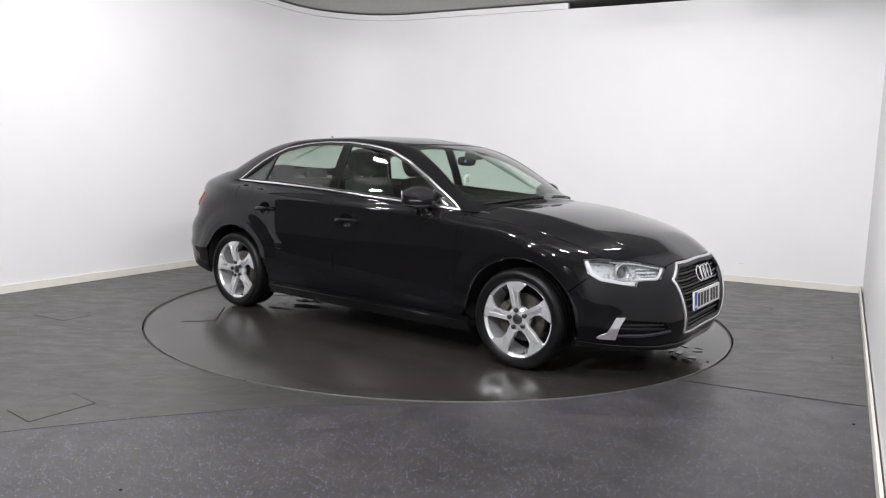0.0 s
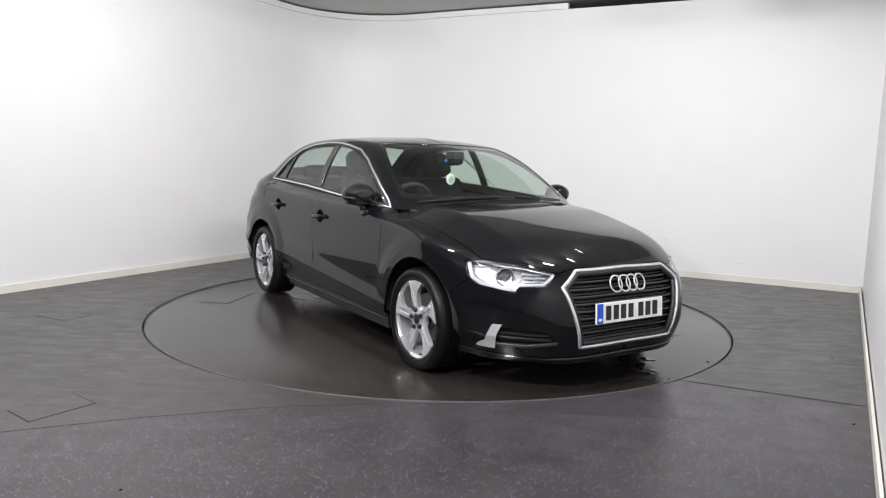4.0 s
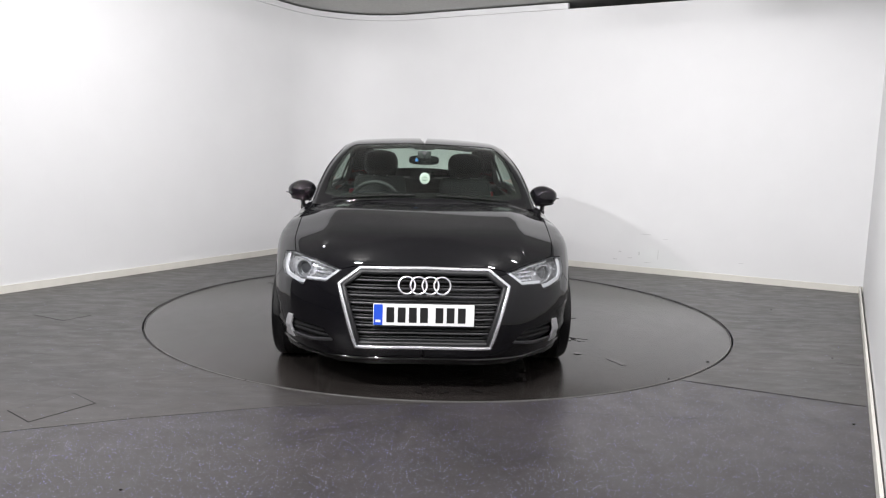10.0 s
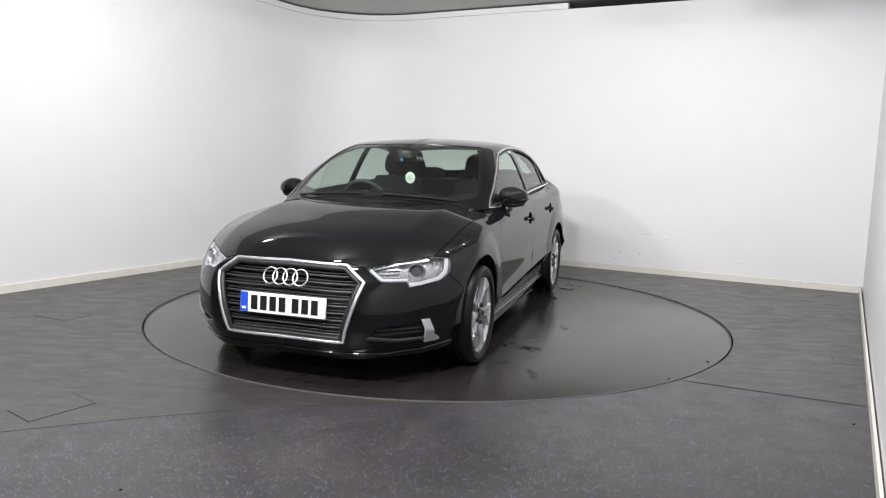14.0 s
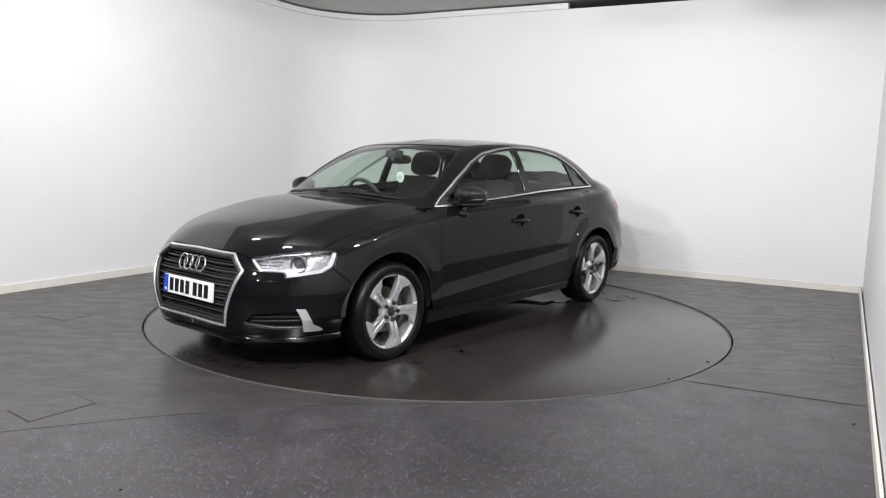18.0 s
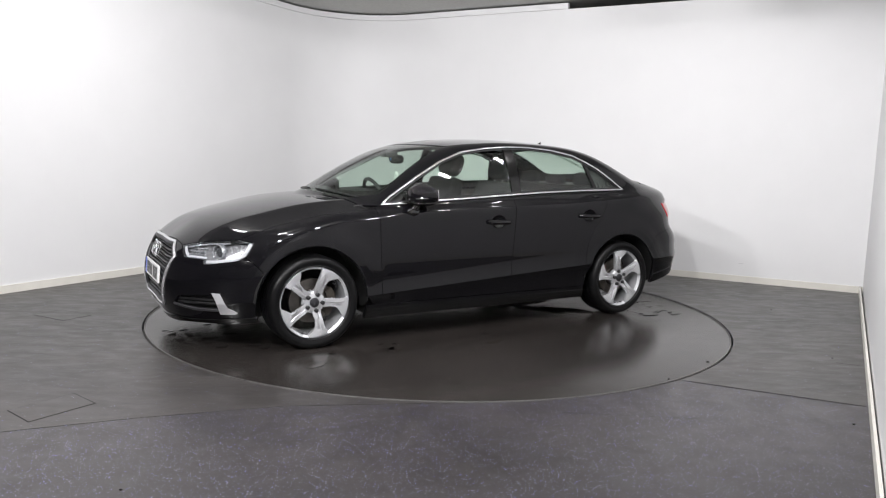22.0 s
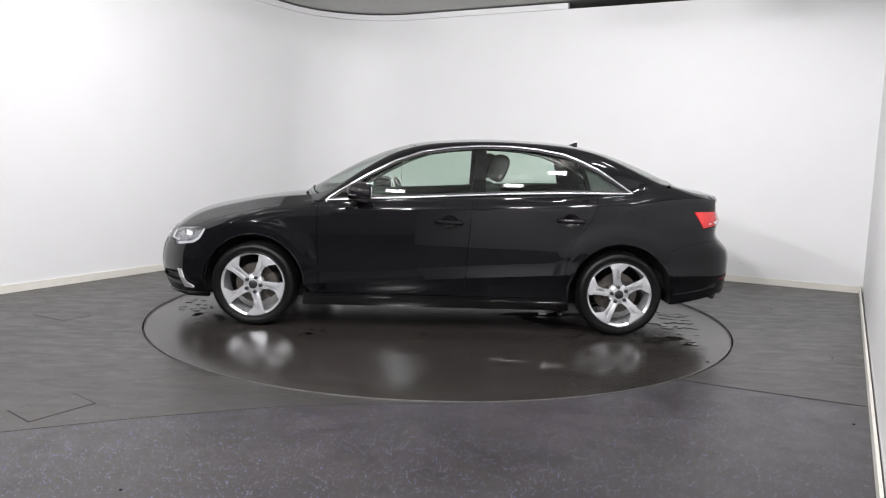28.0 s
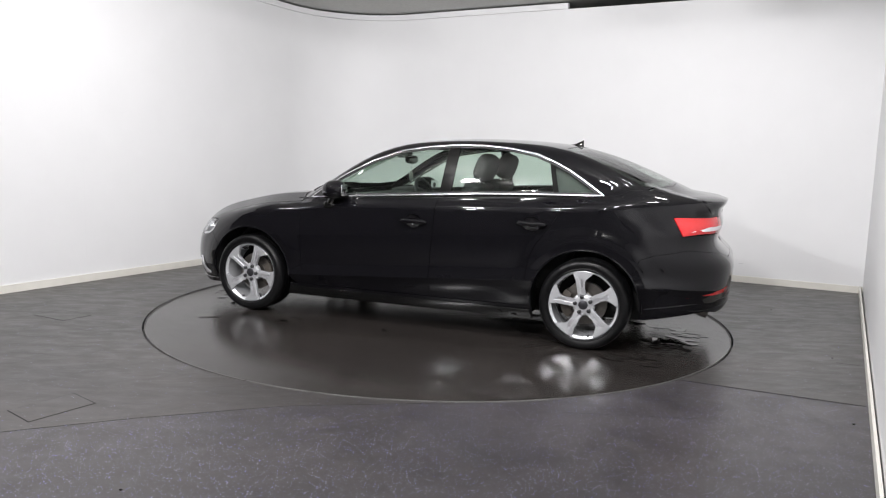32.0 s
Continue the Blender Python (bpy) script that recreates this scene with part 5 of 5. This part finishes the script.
def interior():
    seat(-0.11, -0.36, "driver_seat", 0.52, 1.10, 20)
    seat(-0.165, 0.36, "passenger_seat", 0.52, 1.09, 20)
    bm = bmesh.new()
    box(bm, -1.10, -0.62, -0.64, 0.64, 0.34, 0.52, 0.05, 3)
    part("rear_cushion", bm, CLOTH, CAR, "black cloth rear bench")
    bm = bmesh.new()
    box(bm, -0.10, 0.04, -0.64, 0.64, 0.0, 0.62, 0.05, 3, Matrix.Translation((-1.02, 0, 0.46)) @ Matrix.Rotation(radians(-24), 4, "Y"))
    part("rear_backrest", bm, CLOTH, CAR, "black cloth rear backrest")
    for y in (-0.38, 0.0, 0.38):
        bm = blob(bmesh.new(), (-1.30, y, 1.085 if y else 1.06), (0.045, 0.125, 0.065), 3.0, 10, 18)
        part("rear_headrest", bm, CLOTH, CAR)
    bm = bmesh.new()
    box(bm, -1.76, -1.24, -0.60, 0.60, 1.02, 1.04, 0.008)
    part("parcel_shelf", bm, TRIM, CAR, "black parcel shelf")
    # dashboard
    bm = bmesh.new()
    prof = [(0.98, 0.905), (0.80, 0.928), (0.62, 0.930), (0.50, 0.915), (0.44, 0.875), (0.45, 0.80), (0.50, 0.72), (0.54, 0.55), (0.98, 0.55)]
    prism(bm, prof, Matrix(((1, 0, 0, 0), (0, 0, 1, -0.69), (0, 1, 0, 0), (0, 0, 0, 1))), 1.38)
    part("dashboard", bm, TRIM, CAR, "black dashboard")
    bm = blob(bmesh.new(), (0.52, -0.36, 0.925), (0.13, 0.18, 0.055), 2.8, 12, 20)
    part("instrument_hood", bm, TRIM, CAR)
    bm = bmesh.new()
    box(bm, -0.25, 0.52, -0.11, 0.11, 0.30, 0.62, 0.03)
    part("centre_console", bm, TRIM, CAR)
    st = Matrix.Translation((0.33, -0.36, 0.885)) @ Matrix.Rotation(radians(-66), 4, "Y")
    bm = bmesh.new()
    ring = [st @ Vector((0.182 * math.cos(a), 0.182 * math.sin(a), 0)) for a in np.linspace(0, 2 * math.pi, 48, endpoint=False)]
    tube(bm, ring, 0.0155, 10, True, 1.0, [st.to_3x3() @ Vector((0, 0, 1))] * 48)
    w = part("steering_wheel", bm, TRIM, CAR, "black leather steering wheel", angle=180)
    bm = bmesh.new()
    blob(bm, (0, 0, -0.01), (0.062, 0.075, 0.03), 2.8, 10, 18)
    for a in (90, 270, 180):
        box(bm, 0.05, 0.175, -0.018, 0.018, -0.012, 0.008, 0.004, 1, Matrix.Rotation(radians(a), 4, "Z"))
    bmesh.ops.transform(bm, matrix=st, verts=bm.verts[:])
    part("steering_boss", bm, TRIM, w)
    bm = blob(bmesh.new(), (0.325, 0.0, 1.222), (0.022, 0.115, 0.036), 3.0, 10, 20)
    mir = part("rear_view_mirror", bm, GLOSS_BLACK, CAR, "black rear-view mirror")
    bm = bmesh.new()
    box(bm, 0.335, 0.44, -0.05, 0.05, 1.235, 1.29, 0.012)
    tube(bm, [(0.33, 0, 1.235), (0.37, 0, 1.28)], 0.012, 8)
    part("mirror_mount", bm, TRIM, mir)
    bm = bmesh.new()
    lathe(bm, [(0.0001, 0.001), (0.012, 0.001), (0.012, -0.001)], 20, pose(0.349, -0.055, 1.222, 0, 0, -90))
    part("mirror_sticker", bm, shaded("blue_sticker", (0.06, 0.28, 0.75), 0.4), mir, "small blue round sticker")
    bm = bmesh.new()
    lathe(bm, [(0.0001, 0.003), (0.035, 0.003), (0.039, 0.0), (0.035, -0.003), (0.0001, -0.003)], 28, pose(0.325, 0.008, 1.085, 0, 0, -90) @ Matrix.Diagonal((1, 1, 1.12, 1)))
    tag = part("air_freshener", bm, shaded("white_card_tag", (0.82, 0.84, 0.80), 0.6), CAR, "white oval tag that hangs from the mirror")
    bm = bmesh.new()
    for k, w2 in enumerate((0.014, 0.020, 0.022, 0.018)):
        box(bm, 0.3285, 0.3292, 0.008 - w2, 0.008 + w2, 1.100 - 0.011 * k, 1.104 - 0.011 * k)
    part("tag_bar", bm, shaded("grey_green_print", (0.20, 0.28, 0.20), 0.6), tag, smooth=False)
    bm = bmesh.new()
    tube(bm, [(0.325, 0.008, 1.12), (0.325, 0.003, 1.19)], 0.0012, 6)
    part("tag_cord", bm, TRIM, tag)
    # linings: door cards, pillars, roof
    top_f = [(x, float(belt(x)) - 0.008) for x in np.linspace(-0.25, 0.80, 12)]
    card = np.concatenate([S(*DOOR_A[::-1]), S(*top_f[::-1]), S(*DOOR_B)])
    pair("door_card", sheet(around, card, size=0.06, gap=0.012, depth=0.0, lift=-0.06), TRIM, parents=DOORS_F)
    top_r = [(x, float(belt(x)) - 0.008) for x in np.linspace(-1.15, -0.25, 10)]
    card = np.concatenate([S(*DOOR_B[::-1]), S(*top_r[::-1]), S(*DOOR_C)])
    pair("door_card", sheet(around, card, size=0.06, gap=0.012, depth=0.0, lift=-0.06), TRIM, parents=DOORS_R)
    roof = np.concatenate([CT((0.25, 0.0), (0.22, 0.3), (0.15, 0.50)), CT((-0.3, 0.52), (-0.9, 0.51), (-1.10, 0.46)), CT((-1.10, 0.3), (-1.12, 0.0))])
    whole("headliner", sheet(cab, roof, size=0.06, gap=0.0, depth=0.0, lift=-0.03, edge_at=0.02), LINING, "grey cloth headliner")


interior()
# ---- marks and pieces of the floor, the table and the walls ----
SHEET = floor_material("dusty_grey_vinyl_sheet", 0.93, (0.034, 0.0315, 0.0308, 1), (0.053, 0.0485, 0.046, 1), 0.28)
GAP = shaded("black_floor_gap", (0.004, 0.004, 0.004), 0.7)
WET = shaded("wet_dark_vinyl", (0.019, 0.017, 0.016), 0.05)
DIRT = shaded("brown_dirt_stain", (0.026, 0.022, 0.019), 0.24, grain=0.3, size=20)


def slab(outline, z0, z1):
    bm = bmesh.new()
    lo = [bm.verts.new((x, y, z0)) for x, y in outline]
    hi = [bm.verts.new((x, y, z1)) for x, y in outline]
    n = len(outline)
    bm.faces.new(hi)
    for i in range(n):
        bm.faces.new((lo[i], lo[(i + 1) % n], hi[(i + 1) % n], hi[i]))
    return bm


def floor_sheet():
    """The sheet of vinyl on the left of the table, laid a hair higher, with its seam towards the camera."""
    r = TABLE_R + 0.012
    rim = [(r * math.cos(radians(a)), r * math.sin(radians(a))) for a in np.linspace(272, 112, 60)]
    line = [(-1.2, 3.6), (-2.0, 3.2), (-3.75, 0.15), (-4.6, -1.2), (-6.5, -1.5), (-6.5, -4.45), (-4.2, -3.62), (-1.91, -2.79), (-1.4, -2.58), (-0.76, -2.37)]
    ob = part("floor_sheet", slab(rim + line, -0.002, 0.0015), SHEET, smooth=False)
    tagged(ob, "dusty grey vinyl sheet beside the turntable", "floor", kind="structure")


def right_sheet():
    """The plain sheet on the far and right side of the table, with its seam towards the camera, and short joints in it."""
    r = TABLE_R + 0.012
    rim = [(r * math.cos(radians(a)), r * math.sin(radians(a))) for a in np.linspace(112, -51.4, 60)]
    ob = part("floor_sheet", slab(rim + [(2.27, -2.15), (4.40, 1.40), (1.90, 2.75), (-1.19, 3.61)], -0.002, 0.0015), SHEET, smooth=False)
    tagged(ob, "plain grey vinyl sheet between the turntable and the walls", "floor", kind="structure")
    for a, b, w in (((1.42, -1.771), (2.25, -2.142), 0.006), ((2.564, -1.309), (2.691, -1.361), 0.010), ((2.40, -0.095), (3.08, -0.118), 0.006), ((1.30, -2.40), (0.62, -2.36), 0.003)):
        bm = bmesh.new()
        strip(bm, a, b, w, 0.0022)
        tagged(part("floor_joint", bm, JOINT, smooth=False), "thin dark joint in the vinyl floor", "joint", kind="structure")


JOINT = shaded("dirty_floor_joint", (0.016, 0.015, 0.015), 0.6, grain=0.3, size=30)


def hatch(c, name="floor_hatch"):
    h = thing(name, "flush rectangular floor hatch with a dark joint", "hatch", "floor hatches")
    mid = Vector((sum(p[0] for p in c) / 4, sum(p[1] for p in c) / 4))
    out = [mid + (Vector(p) - mid) * 1.0 for p in c]
    part("joint", slab([tuple(p) for p in out], 0.001, 0.0021), GAP, h, "dark joint", smooth=False)
    inn = [p + (mid - p).normalized() * 0.007 for p in out]
    part("cover", slab([tuple(p) for p in inn], 0.001, 0.0030), SHEET, h, smooth=False)


def strip(bm, a, b, w, z=0.0016):
    a, b = Vector(a), Vector(b)
    t = (b - a).normalized()
    n = Vector((-t.y, t.x)) * w / 2
    bm.faces.new([bm.verts.new((p.x, p.y, z)) for p in (a + n, a - n, b - n, b + n)])


def blot(cx, cy, rx, ry, turn_by, seed, n=40, rough=0.35):
    """An uneven, rounded outline."""
    rnd = random.Random(seed)
    ph = [(rnd.uniform(0, 6.28), rnd.uniform(0.3, 1.0) / k) for k in range(1, 7)]
    out = []
    for i in range(n):
        a = 2 * math.pi * i / n
        k = 1 + rough * sum(w * math.sin((j + 2) * a + p) for j, (p, w) in enumerate(ph))
        x, y = rx * k * math.cos(a), ry * k * math.sin(a)
        c, s = math.cos(radians(turn_by)), math.sin(radians(turn_by))
        out.append((cx + c * x - s * y, cy + s * x + c * y))
    return out


PUDDLES = ((-1.62, -0.26, -1.98, -0.10, 8), (-1.96, -0.10, -1.90, 0.40, 11), (-1.66, 0.08, -1.80, 0.46, 8), (-1.50, 0.76, -1.86, 0.80, 7))


def table_marks():
    bm = bmesh.new()
    lathe(bm, [(TABLE_R - 0.010, 0.0016), (TABLE_R - 0.004, 0.0010), (TABLE_R - 0.0025, -0.003), (TABLE_R - 0.0025, -0.045)], 160, Matrix.Rotation(radians(90), 4, "X"))
    part("edge_trim", bm, SATIN_DARK, TURNTABLE, "thin worn metal edge")
    bm = bmesh.new()
    strip(bm, (-1.14, -1.635), (-0.985, -1.445), 0.014)
    strip(bm, (-0.989, -1.445), (-1.33, -1.11), 0.009)
    part("joint", bm, GAP, TURNTABLE, "dark cut joint in the vinyl", smooth=False)
    # patches of water that dripped from the car
    wet = [(-0.90, 0.36, 0.10, 0.28, 35), (-0.98, -0.84, 0.09, 0.03, 20), (-0.88, -0.63, 0.12, 0.05, 30), (-1.03, -0.47, 0.10, 0.05, 10), (-0.80, 0.05, 0.26, 0.06, 10), (-0.85, -0.20, 0.12, 0.05, 0),
           (-0.98, 0.76, 0.10, 0.03, 30), (-1.40, -0.42, 0.16, 0.05, 40)]
    # the ragged puddle behind the left rear wheel
    rnd = random.Random(23)
    for x0, y0, x1, y1, count in PUDDLES:
        for k in range(count):
            f = (k + 0.5) / count
            r = rnd.uniform(0.035, 0.085)
            wet.append((x0 + (x1 - x0) * f + rnd.gauss(0, 0.05), y0 + (y1 - y0) * f + rnd.gauss(0, 0.05), r, r * rnd.uniform(0.25, 0.6), rnd.uniform(-40, 60)))
    for k, (x, y, rx, ry, t) in enumerate(wet):
        bm = bmesh.new()
        bm.faces.new([bm.verts.new((px, py, 0.0015 + 0.00004 * k)) for px, py in blot(x, y, rx, ry, t, 40 + k, 56, 0.45)])
        part("wet_patch", bm, WET, TURNTABLE, "thin shiny patch of water", smooth=False)
    # drops that ran off the bumper, the wheels and the sills
    rnd = random.Random(11)
    drops = [(2.09, -0.17, 0.03), (1.99, -0.13, 0.025), (2.08, -0.04, 0.03), (1.98, 0.03, 0.03), (2.06, 0.15, 0.028), (2.04, 0.24, 0.02), (1.95, 0.22, 0.03), (1.91, 0.26, 0.035),
             (1.89, 0.17, 0.028), (1.85, 0.41, 0.04), (1.72, 0.08, 0.035), (1.61, 0.56, 0.03), (1.66, 0.47, 0.04), (1.83, 0.15, 0.02), (1.92, 0.04, 0.02), (2.07, -0.13, 0.02), (1.80, -0.25, 0.03)]
    for cx, cy, spread, count in ((0.45, 0.80, 0.30, 7), (-0.35, 0.80, 0.30, 6), (-1.15, -0.70, 0.22, 10), (0.85, 0.85, 0.15, 8), (-1.75, 0.65, 0.22, 12), (-0.6, -0.9, 0.4, 8)):
        drops += [(cx + rnd.gauss(0, spread), cy + rnd.gauss(0, 0.09), rnd.uniform(0.008, 0.026)) for _ in range(count)]
    for k, (x, y, r) in enumerate(drops):
        bm = bmesh.new()
        bm.faces.new([bm.verts.new((px, py, 0.0034)) for px, py in blot(x, y, r * 1.2, r * rnd.uniform(0.5, 0.9), rnd.uniform(0, 180), 200 + k, 18, 0.3)])
        part("water_drop", bm, WET, TURNTABLE, smooth=False)
    for k, (x, y, rx, ry, t) in enumerate(((0.16, 1.06, 0.06, 0.03, 20), (0.86, 0.98, 0.05, 0.02, 60), (1.45, 1.08, 0.07, 0.03, 20))):
        bm = bmesh.new()
        bm.faces.new([bm.verts.new((px, py, 0.0014)) for px, py in blot(x, y, rx, ry, t, 80 + k)])
        part("stain", bm, DIRT, TURNTABLE, "faint brown stain", smooth=False)


SATIN_DARK = shaded("worn_edge_metal", (0.16, 0.155, 0.15), 0.4, 0.6, grain=0.3, size=20)
floor_sheet()
right_sheet()
hatch([(-2.03, -2.53), (-1.85, -2.67), (-1.67, -2.40), (-1.85, -2.26)])
hatch([(-3.02, -0.56), (-2.91, -0.36), (-2.60, -0.52), (-2.71, -0.72)])
table_marks()


def litter():
    """Crumbs of dirt on the floor."""
    for x, y, r in ((1.72, -1.36, 0.012), (2.9, 0.35, 0.008), (2.60, -1.20, 0.007), (1.35, -1.75, 0.006), (-1.05, -1.98, 0.006), (2.05, -2.42, 0.008), (-1.15, -3.30, 0.007), (0.55, -3.6, 0.005)):
        ob = part("crumb_of_dirt", blob(bmesh.new(), (x, y, 0.003), (r, r * 0.5, 0.003), 2.2, 5, 8), GAP)
        tagged(ob, "small black crumb of dirt on the floor", "dirt", "crumbs of dirt")


def wall_marks():
    """Board joints and scuffs of the white walls."""
    joint = shaded("filled_board_joint", (0.765, 0.765, 0.77), 0.6)
    mark = shaded("grey_scuff_mark", (0.60, 0.60, 0.60), 0.6)

    def on_wall(base, t, inward, z0, z1, w, name, mat, label, cat):
        p = Vector(base)
        bm = bmesh.new()
        t = t.normalized()
        n = Vector((t.y, -t.x)) * inward
        a, b = p - t * w / 2 + n * 0.0012, p + t * w / 2 + n * 0.0012
        bm.faces.new([bm.verts.new(v) for v in ((a.x, a.y, z0), (b.x, b.y, z0), (b.x, b.y, z1), (a.x, a.y, z1))])
        tagged(part(name, bm, mat, smooth=False), label, cat, kind="structure")
    ua = (WALL_A[1] - WALL_A[0]).normalized()
    ub = (WALL_B[1] - WALL_B[0]).normalized()
    for d in (0.80,):
        on_wall(WALL_A[0] + ua * d, ua, 1, 0.08, 2.98, 0.003, "wall_joint", joint, "thin joint between white wall boards", "joint")
    for d in (-1.55,):
        on_wall(WALL_B[0] + ub * d, ub, 1, 0.08, 2.98, 0.003, "wall_joint", joint, "thin joint between white wall boards", "joint")
    for d, z, w, h in ((0.42, 0.16, 0.05, 0.006), (0.52, 0.20, 0.012, 0.04), (0.62, 0.12, 0.07, 0.005), (0.73, 0.17, 0.006, 0.10), (0.30, 0.22, 0.03, 0.012), (0.58, 0.44, 0.12, 0.005), (0.80, 0.40, 0.06, 0.004), (0.25, 0.13, 0.05, 0.008), (1.6, 0.2, 0.05, 0.004)):
        on_wall(WALL_B[0] + ub * d, ub, 1, z, z + h, w, "scuff", mark, "small grey scuff on the white wall", "scuff")


litter()
wall_marks()
# ---- what moves: the table turns at a steady pace and carries the car ----
CAR_ON_TABLE = Matrix.Translation((0.015, -0.153, 0.0))


def motions():
    times = [2.0 * i for i in range(17)]
    walk(TURNTABLE, [(t, pose(0, 0, 0, 0, 0, turn(t))) for t in times])
    walk(CAR, [(t, pose(0, 0, 0, 0, 0, turn(t)) @ CAR_ON_TABLE) for t in times])


motions()
